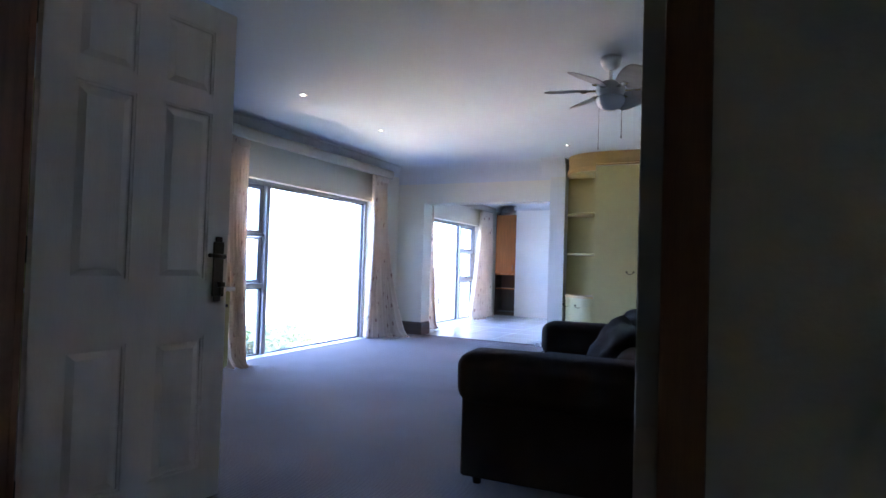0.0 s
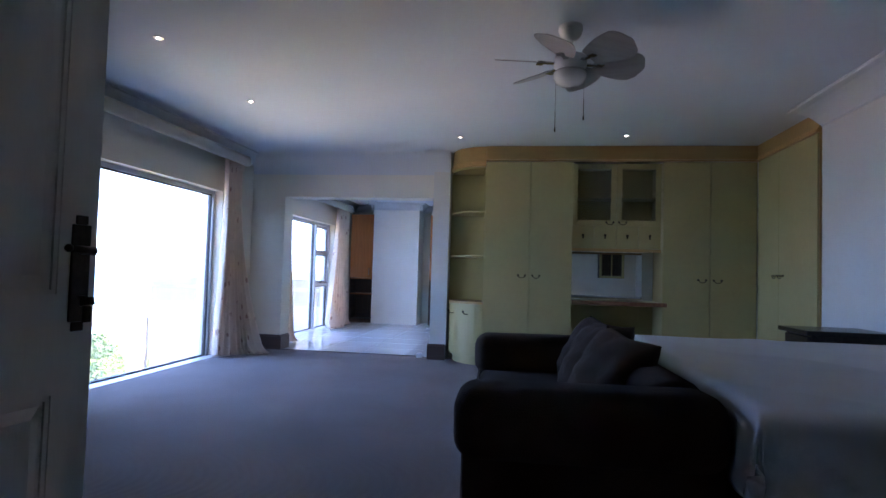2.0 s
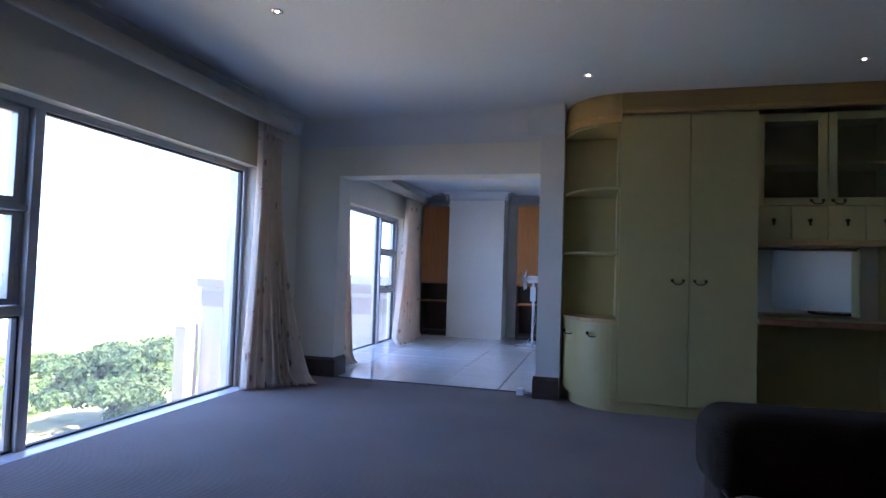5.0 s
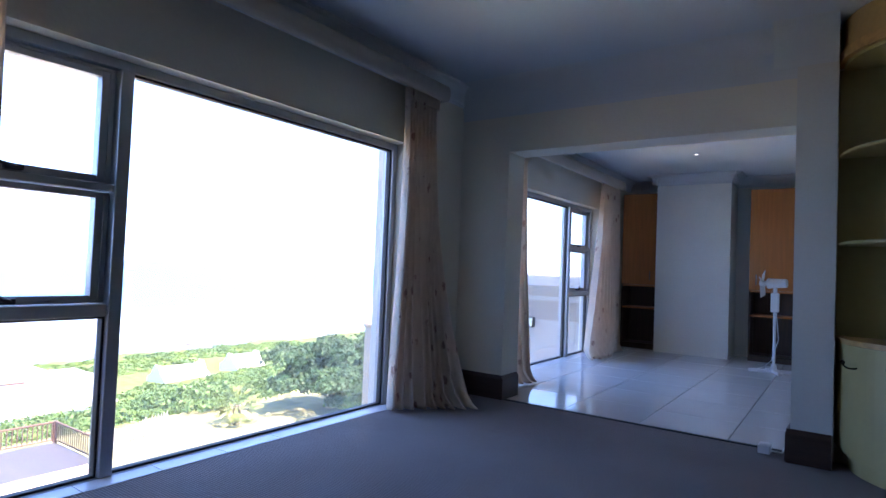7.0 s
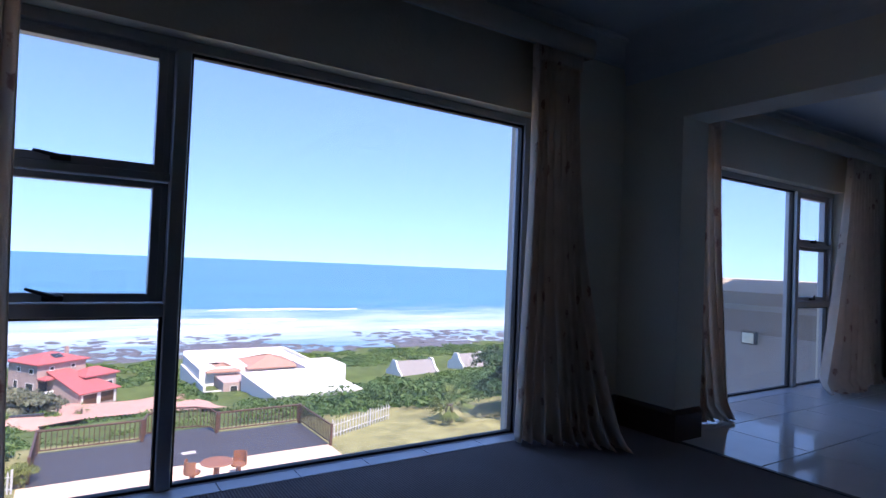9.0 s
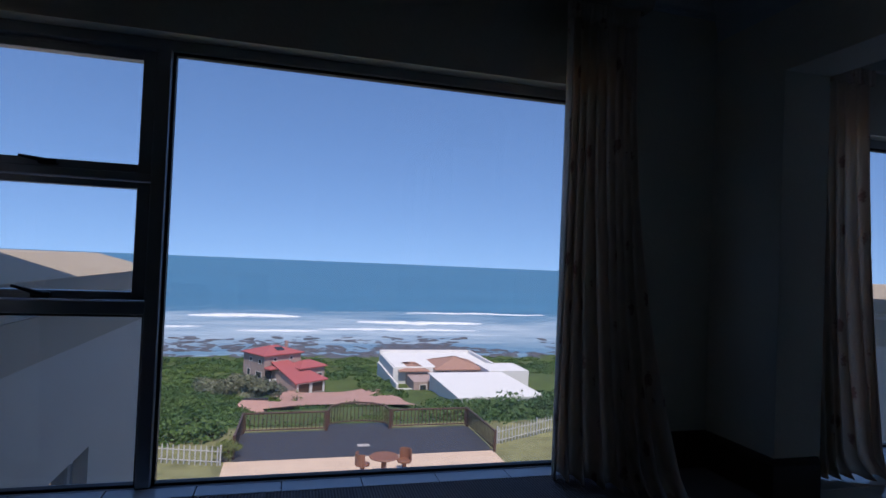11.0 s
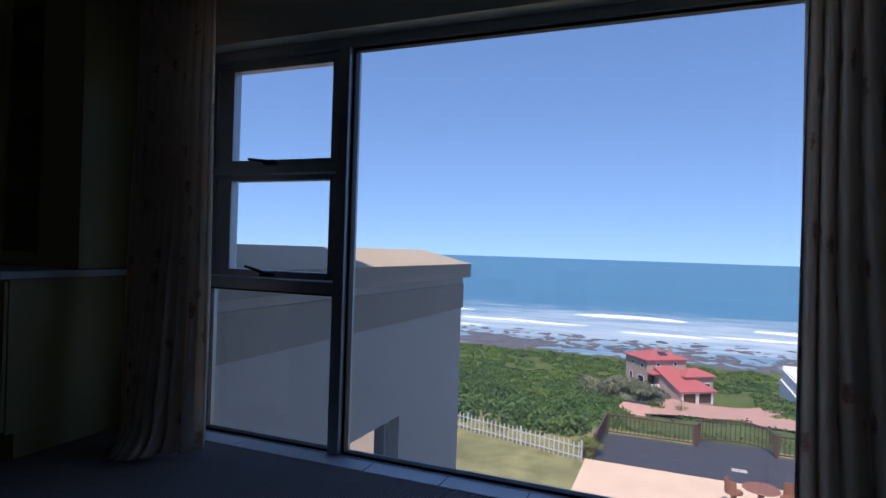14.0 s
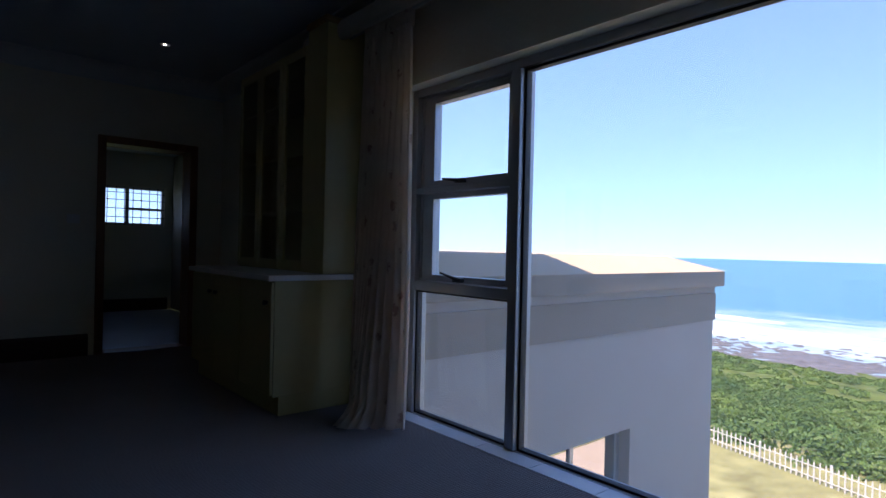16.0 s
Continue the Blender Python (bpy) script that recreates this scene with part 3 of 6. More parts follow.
leaf.matrix_basis = pose(2.665, 1.035, 0.008, 0, 0, math.degrees(math.atan2(1.86 - 1.035, 2.762 - 2.665)))


# ---- built-in wardrobes ----
def bail_handle(parent, x, y, z, facing="y"):
    """Small drop handle on two rosettes; facing y: on a front turned to -y; facing x: on a front turned to -x."""
    bm = bmesh.new()
    pts = [(-0.042, 0.0), (-0.036, -0.016), (-0.02, -0.026), (0, -0.029), (0.02, -0.026), (0.036, -0.016), (0.042, 0.0)]
    def at(u, d, v):
        return (x + u, y - d, z + v) if facing == "y" else (x - d, y + u, z + v)
    for (u, v), (u2, v2) in zip(pts, pts[1:]):
        tube(bm, at(u, 0.02, v), at(u2, 0.02, v2), 0.0045, n=6)
    for u in (-0.042, 0.042):
        tube(bm, at(u, 0.0, 0.002), at(u, 0.006, 0.002), 0.013, n=10)
        tube(bm, at(u, 0.0, 0.002), at(u, 0.024, 0.002), 0.005, n=6)
    part("handle", bm, M_BRASS, parent, "aged bronze drop handle")


def front(name, x0, x1, z0, z1, parent, y=7.445, t=0.020, handle=None):
    d = part(name, boxes((x0 + 0.0035, x1 - 0.0035, y, y + t, z0, z1), bevel=0.003), M_CREAM, parent)
    if handle:
        bail_handle(d, handle[0], y, handle[1])
    return d


WY = 7.445
def tall_unit(x0, x1, split, hz):
    t = thing("wardrobe", (x0 + x1) / 2, 7.7, 0, "tall pale-yellow lacquered two-door built-in wardrobe", "wardrobe", "built-in wardrobes")
    part("carcass", boxes((x0, x0 + 0.018, WY + 0.022, FY - 0.002, 0.10, 2.50), (x1 - 0.018, x1, WY + 0.022, FY - 0.002, 0.10, 2.50), (x0 + 0.018, x1 - 0.018, WY + 0.022, FY - 0.002, 2.482, 2.50),
                          (x0 + 0.018, x1 - 0.018, WY + 0.022, FY - 0.002, 0.10, 0.118), (x0 + 0.018, x1 - 0.018, FY - 0.016, FY - 0.002, 0.118, 2.482)), M_CREAM, t)
    part("plinth", boxes((x0, x1, WY + 0.06, WY + 0.08, 0, 0.10)), M_CREAM, t)
    front("door", x0, split, 0.105, 2.495, t, handle=(split - 0.085, hz))
    front("door", split, x1, 0.105, 2.495, t, handle=(split + 0.085, hz))
    return t


tall_unit(3.455, 4.505, 3.998, 1.115)
tall_unit(5.545, 6.575, 6.065, 1.12)

# centre bay: glazed cabinet, small drawers, mirror and dressing top
bay = thing("glazed_wall_cabinet", 5.02, 7.8, 1.45, "pale-yellow wall cabinet with two glazed doors and four small drawers", "cabinet")
BX0, BX1, BYF = 4.507, 5.543, 7.58
part("carcass", boxes((BX0, BX0 + 0.018, BYF, FY - 0.02, 1.45, 2.50), (BX1 - 0.018, BX1, BYF, FY - 0.02, 1.45, 2.50), (BX0 + 0.018, BX1 - 0.018, BYF, FY - 0.02, 2.482, 2.50),
                      (BX0 + 0.018, BX1 - 0.018, BYF, FY - 0.02, 1.73, 1.748), (BX0 + 0.018, BX1 - 0.018, BYF, FY - 0.02, 1.45, 1.468), (BX0 + 0.018, BX1 - 0.018, FY - 0.018, FY - 0.004, 1.45, 2.50)), M_CREAM, bay)
part("shelf", boxes((BX0 + 0.02, BX1 - 0.02, BYF + 0.05, FY - 0.02, 2.09, 2.108)), M_CREAM, bay)
for a, b, hx in ((BX0, 5.025, 4.95), (5.025, BX1, 5.10)):
    f = 0.065
    d = part("glass_door", boxes((a + 0.003, a + f, BYF - 0.022, BYF - 0.002, 1.745, 2.495), (b - f, b - 0.003, BYF - 0.022, BYF - 0.002, 1.745, 2.495),
                                 (a + f, b - f, BYF - 0.022, BYF - 0.002, 1.745, 1.745 + f), (a + f, b - f, BYF - 0.022, BYF - 0.002, 2.495 - f, 2.495), bevel=0.003), M_CREAM, bay)
    g = part("pane", boxes((a + f - 0.004, b - f + 0.004, BYF - 0.012, BYF - 0.008, 1.745 + f - 0.004, 2.495 - f + 0.004)), M_CABGLASS, d)
    g.visible_shadow = False
    bail_handle(d, hx, BYF - 0.022, 1.785)
for i in range(4):
    a = BX0 + (BX1 - BX0) * i / 4
    b = BX0 + (BX1 - BX0) * (i + 1) / 4
    d = front("drawer", a, b, 1.475, 1.738, bay, BYF - 0.022)
    bm = bmesh.new()
    tube(bm, ((a + b) / 2, BYF - 0.022, 1.63), ((a + b) / 2, BYF - 0.045, 1.625), 0.012, 0.016, 12)
    box(bm, (a + b) / 2 - 0.008, (a + b) / 2 + 0.008, BYF - 0.05, BYF - 0.04, 1.585, 1.63, bevel=0.003)
    part("drawer_pull", bm, M_BRASS, d, "aged bronze drop pull")
part("light_rail", boxes((BX0, BX1, BYF - 0.025, BYF - 0.005, 1.43, 1.468)), M_OAK, bay, "oak edging strip")

mir = thing("vanity_mirror", 5.02, 7.99, 0.85, "plain frameless mirror behind the dressing top", "mirror")
part("mirror_glass", boxes((BX0 + 0.02, BX1 - 0.13, FY - 0.012, FY - 0.004, 0.85, 1.44)), M_MIRROR, mir)
part("backing", boxes((BX0 + 0.02, BX1 - 0.13, FY - 0.004, FY - 0.0005, 0.85, 1.44)), M_BLACK, mir)
top = thing("dressing_top", 5.02, 7.7, 0.80, "brown-edged dressing table top between the wardrobes", "counter")
part("worktop", boxes((BX0, BX1, 7.43, FY - 0.003, 0.80, 0.838), bevel=0.004), M_CREAM, top)
part("edging", boxes((BX0 + 0.001, BX1 + 0.045, 7.405, 7.428, 0.795, 0.842), bevel=0.006), M_FRAMEWOOD, top, "brown wooden nosing")
part("back_panel", boxes((BX0, BX1, FY - 0.03, FY - 0.004, 0.0, 0.80)), M_CREAM, top)

# curved open shelf end
end = thing("curved_shelf_unit", 3.2, 7.75, 0, "curved pale-yellow open shelf unit with small cupboard doors", "shelf unit")


def quarter(inset=0.0, n=14):
    """Plan of the rounded end: flat by the wardrobe, sweeping back to the pilaster."""
    ax, ay, rx, ry = 3.452, 7.995, 0.475 - inset, 0.535 - inset
    return [(ax, ay)] + [(ax - rx * math.sin(a), ay - ry * math.cos(a)) for a in (math.pi / 2 * i / n for i in range(n + 1))]


def slab(z0, z1, inset=0.0):
    bm = bmesh.new()
    prism(bm, quarter(inset), "z", z0, z1)
    return bm


part("plinth", slab(0.0, 0.10, 0.06), M_CREAM, end)
part("base_board", slab(0.10, 0.118, 0.02), M_CREAM, end)
part("counter", slab(0.745, 0.775, -0.012), M_OAK, end, "oak-edged rounded counter")
for z in (1.325, 1.87):
    part("shelf", slab(z, z + 0.02, 0.01), M_CREAM, end)
    bm = bmesh.new()
    q = quarter(0.008)[1:]
    for (x0, y0), (x1, y1) in zip(q, q[1:]):
        tube(bm, (x0, y0, z + 0.01), (x1, y1, z + 0.01), 0.012, n=6)
    part("shelf_nosing", bm, M_CREAM, end)
part("top_board", slab(2.42, 2.44, 0.01), M_CREAM, end)
part("back_panel", boxes((2.97, 3.452, FY - 0.02, FY - 0.004, 0.12, 2.42)), M_CREAM, end)
part("side_panel", boxes((3.434, 3.452, 7.50, FY - 0.02, 0.78, 2.42), (2.967, 2.985, 7.975, FY - 0.02, 0.78, 2.42)), M_CREAM, end)
q = quarter(0.0, 16)[1:]
for a, b, hi in ((0, 8, 5), (8, 16, 10)):
    bm = bmesh.new()
    seg = q[a:b + 1]
    inner = [(x + 0.016 * 0.6, y + 0.016 * 0.8) for x, y in seg]
    prism(bm, seg + inner[::-1], "z", 0.122, 0.742)
    d = part("curved_door", bm, M_CREAM, end, "curved cupboard door")
    bail_handle(d, q[hi][0] + (0.02 if hi == 5 else -0.01), q[hi][1] - 0.002, 0.645)
bm = bmesh.new()
prism(bm, quarter(-0.02)[1:] + quarter(0.03)[1:][::-1], "z", 2.44, 2.50)
part("crown", bm, M_OAK, end, "oak crown moulding")
bm = bmesh.new()
prism(bm, quarter(0.0)[1:] + quarter(0.03)[1:][::-1], "z", 2.50, CEIL - 0.002)
part("frieze", bm, M_FRIEZE, end)

fr = thing("wardrobe_cornice", 5.0, 7.43, 2.5, "honey oak crown with a pale-yellow frieze above the wardrobes", "cornice")
bm = bmesh.new()
prism(bm, [(7.46, 2.502), (7.41, 2.502), (7.405, 2.515), (7.425, 2.525), (7.42, 2.545), (7.46, 2.545)], "x", 3.455, 6.60)
part("crown", bm, M_OAK, fr)
part("frieze", boxes((3.455, 6.598, 7.445, 7.465, 2.547, CEIL - 0.002)), M_FRIEZE, fr)
bm = bmesh.new()
prism(bm, [(6.598, 2.502), (6.545, 2.502), (6.54, 2.515), (6.56, 2.525), (6.555, 2.545), (6.598, 2.545)], "y", 6.04, 7.405)
part("crown", bm, M_OAK, fr)
part("frieze", boxes((6.572, 6.598, 6.04, 7.442, 2.547, CEIL - 0.002)), M_FRIEZE, fr)

side = thing("side_wardrobe", 6.59, 6.75, 0, "pale-yellow lacquered two-door wardrobe flush with the wall", "wardrobe", "built-in wardrobes")
part("surround", boxes((6.582, 6.598, 6.04, 6.06, 0.0, 2.50), (6.582, 6.598, 7.42, 7.44, 0, 2.50), (6.582, 6.598, 6.06, 7.42, 0, 0.09)), M_OAKZ, side)
for a, b, hy in ((6.062, 6.87, 6.80), (6.872, 7.418, 6.94)):
    d = part("door", boxes((6.570, 6.590, a, b, 0.095, 2.497), bevel=0.003), M_CREAM, side)
    bail_handle(d, 6.570, hy, 1.19, "x")

# glazed cabinet on the wall facing the mirror
wc = thing("wall_cabinet", 6.0, 1.15, 1.1, "narrow pale wall cabinet with a dark glazed door", "cabinet")
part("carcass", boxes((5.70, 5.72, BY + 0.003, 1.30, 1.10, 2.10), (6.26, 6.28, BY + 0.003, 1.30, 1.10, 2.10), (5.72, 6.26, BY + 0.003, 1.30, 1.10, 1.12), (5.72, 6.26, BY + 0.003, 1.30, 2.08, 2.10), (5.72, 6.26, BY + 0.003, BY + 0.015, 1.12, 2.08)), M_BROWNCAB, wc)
d = part("door", boxes((5.70, 5.76, 1.302, 1.322, 1.10, 2.10), (6.22, 6.28, 1.302, 1.322, 1.10, 2.10), (5.76, 6.22, 1.302, 1.322, 1.10, 1.16), (5.76, 6.22, 1.302, 1.322, 2.04, 2.10), (5.975, 6.005, 1.302, 1.322, 1.16, 2.04), bevel=0.003), M_CREAM, wc)
g = part("pane", boxes((5.755, 6.225, 1.308, 1.312, 1.155, 2.045)), M_CABGLASS, d)
g.visible_shadow = False

# ---- bed ----
bed = thing("bed", 5.6, 3.6, 0, "wide bed with a loose rumpled white sheet", "bed")
part("base", boxes((4.80, 6.55, 2.46, 4.80, 0.06, 0.40), bevel=0.02), M_BEDBASE, bed, "brown cloth divan base")
for x in (4.9, 6.45):
    for y in (2.56, 4.70):
        bm = bmesh.new()
        tube(bm, (x, y, 0), (x, y, 0.06), 0.03, 0.035)
        part("foot", bm, M_DARKWOOD, bed)
bm = bmesh.new()
box(bm, 4.745, 6.56, 2.415, 4.85, 0.40, 0.695, bevel=0.05, seg=4)
part("mattress", bm, M_SHEET, bed)
bm = bmesh.new()
# the sheet lies over the top and is drawn down over the near side and the foot, with slanting creases
nu, nv, rr = 110, 100, 0.06


def over(e):
    """Cloth length past the edge -> outward reach and drop."""
    if e <= 0:
        return e, 0.0
    a = min(e / rr, math.pi / 2)
    return rr * math.sin(a), rr * (1 - math.cos(a)) + max(0.0, e - rr * math.pi / 2)


grid = []
for j in range(nv + 1):
    row = []
    for i in range(nu + 1):
        u, v = -0.335 + 2.095 * i / nu, -0.335 + 2.715 * j / nv      # cloth metres from the foot edge, from the near edge
        n1 = noise.noise(Vector((u * 2.3, v * 2.3, 3.0)))
        n2 = noise.noise(Vector((u * 0.9 + v * 2.0, v * 1.2, 9.0)))
        (ox, dx), (oy, dy) = over(-u), over(-v)
        down = max(dx, dy)
        side = min(1.0, down * 6)
        slant = math.sin(9.0 * (u * 0.75 - max(0.0, -v) * 1.7) + 3.0 * n2)
        fine = math.sin(23.0 * (u * 0.6 - max(0.0, -v) * 1.3) + 4.0 * n1)
        push = side * (0.042 * max(0.0, slant) ** 4 + 0.018 * max(0.0, fine) ** 5 + 0.012 * n2)
        x = 4.715 + rr - ox - (push if dx > dy else 0)
        y = 2.392 + rr - oy - (push if dy >= dx and down else 0)
        z = 0.706 - down + (1 - side) * (0.007 * n1 + 0.006 * max(0.0, math.sin(u * 6 + v * 4 + 3 * n2)) ** 4) + side * 0.018 * n2
        row.append(bm.verts.new((min(x, 6.55), min(y, 4.87), z)))
    grid.append(row)
for a, b in zip(grid, grid[1:]):
    for i in range(nu):
        bm.faces.new((a[i], a[i + 1], b[i + 1], b[i]))
s = part("sheet", bm, M_SHEET, bed, "rumpled white sheet hanging over the side", True)
so = s.modifiers.new("thickness", "SOLIDIFY")
so.thickness, so.offset = 0.004, 1.0

# ---- sofa with cushions ----
sofa = thing("sofa", 4.2, 3.55, 0, "dark brown upholstered sofa with rolled arms", "sofa")
part("base", boxes((3.74, 4.64, 2.62, 4.66, 0.06, 0.30), bevel=0.02), M_SOFA, sofa)
for a, b in ((2.83, 3.64), (3.64, 4.45)):
    bm = bmesh.new()
    box(bm, 3.71, 4.46, a + 0.004, b - 0.004, 0.30, 0.47, bevel=0.05, seg=4)
    part("seat_cushion", bm, M_SOFA, sofa, smooth=True)
bm = bmesh.new()
box(bm, 4.42, 4.665, 2.80, 4.50, 0.10, 0.715, bevel=0.09, seg=5)
part("backrest", bm, M_SOFA, sofa, smooth=True)


def arm(y, out):
    """A stuffed rolled arm: a fat rounded roll that overhangs its upright side and front."""
    bm = bmesh.new()
    box(bm, 3.70, 4.655, *sorted((y - out * 0.12, y + out * 0.105)), 0.05, 0.54, bevel=0.02, seg=3)
    roll = box(bm, 3.668, 4.665, y - 0.155, y + 0.155, 0.425, 0.703, bevel=0.0)
    edges = list({e for v in roll for e in v.link_edges})
    made = bmesh.ops.bevel(bm, geom=edges, offset=0.088, segments=6, affect="EDGES", profile=0.5)
    for v in made["verts"]:
        v.co += Vector((0.25, 0.5, 0.6)) * 0.012 * noise.noise(v.co * 5.0)
    return bm


bm = bmesh.new()
for a, b in zip(((3.705, 2.84, 0.465), (3.705, 3.64, 0.47)), ((3.705, 3.63, 0.47), (3.705, 4.44, 0.465))):
    tube(bm, a, b, 0.006, n=6)
part("seat_piping", bm, M_CUSHION, sofa)
part("arm", arm(2.70, -1), M_SOFA, sofa, smooth=True)
part("arm", arm(4.58, 1), M_SOFA, sofa, smooth=True)
for x in (3.77, 4.60):
    for y in (2.68, 4.60):
        bm = bmesh.new()
        tube(bm, (x, y, 0), (x, y, 0.07), 0.022, 0.03)
        part("foot", bm, M_DARKWOOD, sofa)


# the sofa stands a little askew
sofa.matrix_basis = Matrix.Translation((4.2, 3.55, 0)) @ Matrix.Rotation(radians(2.6), 4, "Z") @ Matrix.Translation((-4.2, -3.55, 0)) @ sofa.matrix_basis


def pillow(size, thick):
    bm = bmesh.new()
    n = 14
    for s in (-1, 1):
        g = [[bm.verts.new((0, 0, 0)) for _ in range(n + 1)] for _ in range(n + 1)]
        for j in range(n + 1):
            for i in range(n + 1):
                a, b = 2 * i / n - 1, 2 * j / n - 1
                pinch = 1 - 0.13 * (1 - abs(a * b)) * max(abs(a), abs(b)) ** 2 - 0.02 * abs(a * b) ** 3
                bul = max(0.0, (1 - a ** 4) * (1 - b ** 4)) ** 0.55
                w = (noise.noise(Vector((a * 2, b * 2, s * 4.0))) * 0.028 + noise.noise(Vector((a * 5, b * 5, s * 7.0))) * 0.010) * bul
                g[j][i].co = (a * size / 2 * pinch, s * (thick / 2 * bul + w), b * size / 2 * pinch + size / 2)
        for j in range(n):
            for i in range(n):
                bm.faces.new((g[j][i], g[j][i + 1], g[j + 1][i + 1], g[j + 1][i]))
    bmesh.ops.remove_doubles(bm, verts=bm.verts, dist=0.0005)
    bmesh.ops.recalc_face_normals(bm, faces=bm.faces)
    return bm


cush = thing("cushion", 0, 0, 0, "dark charcoal scatter cushion leaning on the sofa back", "cushion", "sofa cushions")
part("cover", pillow(0.45, 0.21), M_CUSHION, cush, smooth=True)
bm = bmesh.new()
q = [(-0.202, 0.023), (0.202, 0.023), (0.202, 0.427), (-0.202, 0.427), (-0.202, 0.023)]
for (a, b), (c, d) in zip(q, q[1:]):
    tube(bm, (a * 0.93, 0, 0.225 + (b - 0.225) * 0.93), (c * 0.93, 0, 0.225 + (d - 0.225) * 0.93), 0.004, n=6)
part("piping", bm, M_SOFA, cush)
cush.matrix_basis = pose(4.265, 4.10, 0.46, -29, 5, -68)
copy_thing(cush, pose(4.27, 3.74, 0.46, -31, -5, -62))
copy_thing(cush, pose(4.28, 3.36, 0.455, -30, 7, -64))

# ---- bedside table ----
tb = thing("bedside_table", 6.28, 5.2, 0, "low black-stained wooden bedside table beyond the bed", "table")
part("tabletop", boxes((5.98, 6.57, 4.93, 5.42, 0.745, 0.78), bevel=0.008), M_DARKWOOD, tb)
part("body", boxes((6.03, 6.56, 4.97, 5.38, 0.10, 0.745), bevel=0.004), M_DARKWOOD, tb)
part("drawer", boxes((6.012, 6.03, 4.99, 5.36, 0.55, 0.73), bevel=0.003), M_DARKWOOD, tb)
for x in (6.06, 6.53):
    for y in (5.0, 5.35):
        part("leg", boxes((x - 0.02, x + 0.02, y - 0.02, y + 0.02, 0, 0.10)), M_DARKWOOD, tb)

# ---- ceiling fan ----
fan = thing("ceiling_fan", 4.21, 4.05, CEIL, "white six-blade ceiling fan with an opal light bowl", "ceiling fan")
FX, FY2 = 4.21, 4.05
bm = bmesh.new()
lathe(bm, [(0.0, CEIL), (0.072, CEIL), (0.076, CEIL - 0.025), (0.066, CEIL - 0.06), (0.040, CEIL - 0.088), (0.018, CEIL - 0.095), (0.0, CEIL - 0.095)], FX, FY2)
part("canopy", bm, M_FANW, fan, smooth=True)
bm = bmesh.new()
tube(bm, (FX, FY2, CEIL - 0.09), (FX, FY2, CEIL - 0.19), 0.014)
part("downrod", bm, M_FANW, fan)
bm = bmesh.new()
lathe(bm, [(0.0, 2.515), (0.05, 2.515), (0.095, 2.495), (0.105, 2.465), (0.10, 2.43), (0.085, 2.415), (0.085, 2.40), (0.0, 2.40)], FX, FY2)
part("motor", bm, M_FANW, fan, smooth=True)
bm = bmesh.new()
lathe(bm, [(0.0, 2.40), (0.098, 2.40), (0.105, 2.385), (0.102, 2.36), (0.085, 2.332), (0.055, 2.312), (0.0, 2.304)], FX, FY2)
part("light_bowl", bm, M_OPAL, fan, "opal glass light bowl", True)
for k in range(6):
    bm = bmesh.new()
    n = 12
    ring = []
    rows = []
    for i in range(n + 1):
        u = i / n
        r = 0.15 + 0.325 * u
        w = 0.045 + 0.075 * math.sin(math.pi * (0.06 + 0.62 * u))
        if u > 0.72:
            w *= math.sqrt(max(0.02, 1 - ((u - 0.72) / 0.28) ** 2))
        rows.append([(r, -w * 0.95, w * 0.36), (r, w * 0.95, -w * 0.36)])
    for s in (0.003, -0.003):
        ring.append([[bm.verts.new((p[0], p[1], p[2] + s)) for p in row] for row in rows])
    for i in range(n):
        for g in ring:
            bm.faces.new((g[i][0], g[i + 1][0], g[i + 1][1], g[i][1]))
        for e in (0, 1):
            bm.faces.new((ring[0][i][e], ring[0][i + 1][e], ring[1][i + 1][e], ring[1][i][e]))
    bm.faces.new((ring[0][0][0], ring[0][0][1], ring[1][0][1], ring[1][0][0]))
    bm.faces.new((ring[0][n][0], ring[0][n][1], ring[1][n][1], ring[1][n][0]))
    bmesh.ops.recalc_face_normals(bm, faces=bm.faces)
    m = Matrix.Translation((FX, FY2, 2.452)) @ Matrix.Rotation(radians(12 + 60 * k), 4, "Z")
    bmesh.ops.transform(bm, matrix=m, verts=bm.verts)
    bl = part("blade", bm, M_BLADE, fan, "broad pale-grey blade")
    bm = bmesh.new()
    box(bm, 0.085, 0.20, -0.016, 0.016, -0.006, 0.002)
    box(bm, 0.17, 0.21, -0.035, 0.035, -0.008, -0.002)
    bmesh.ops.transform(bm, matrix=m, verts=bm.verts)
    part("blade_iron", bm, M_CHROME, bl, "metal blade bracket")
for dx, dy, z in ((-0.085, 0.03, 2.03), (0.085, -0.02, 2.09)):
    bm = bmesh.new()
    tube(bm, (FX + dx, FY2 + dy, 2.405), (FX + dx, FY2 + dy, z + 0.13), 0.0009, n=6)
    tube(bm, (FX + dx, FY2 + dy, z + 0.13), (FX + dx, FY2 + dy, z + 0.025), 0.0022, n=6)
    tube(bm, (FX + dx, FY2 + dy, z + 0.025), (FX + dx, FY2 + dy, z), 0.004, 0.005, 8)
    part("pull_cord", bm, M_BRASS, fan)

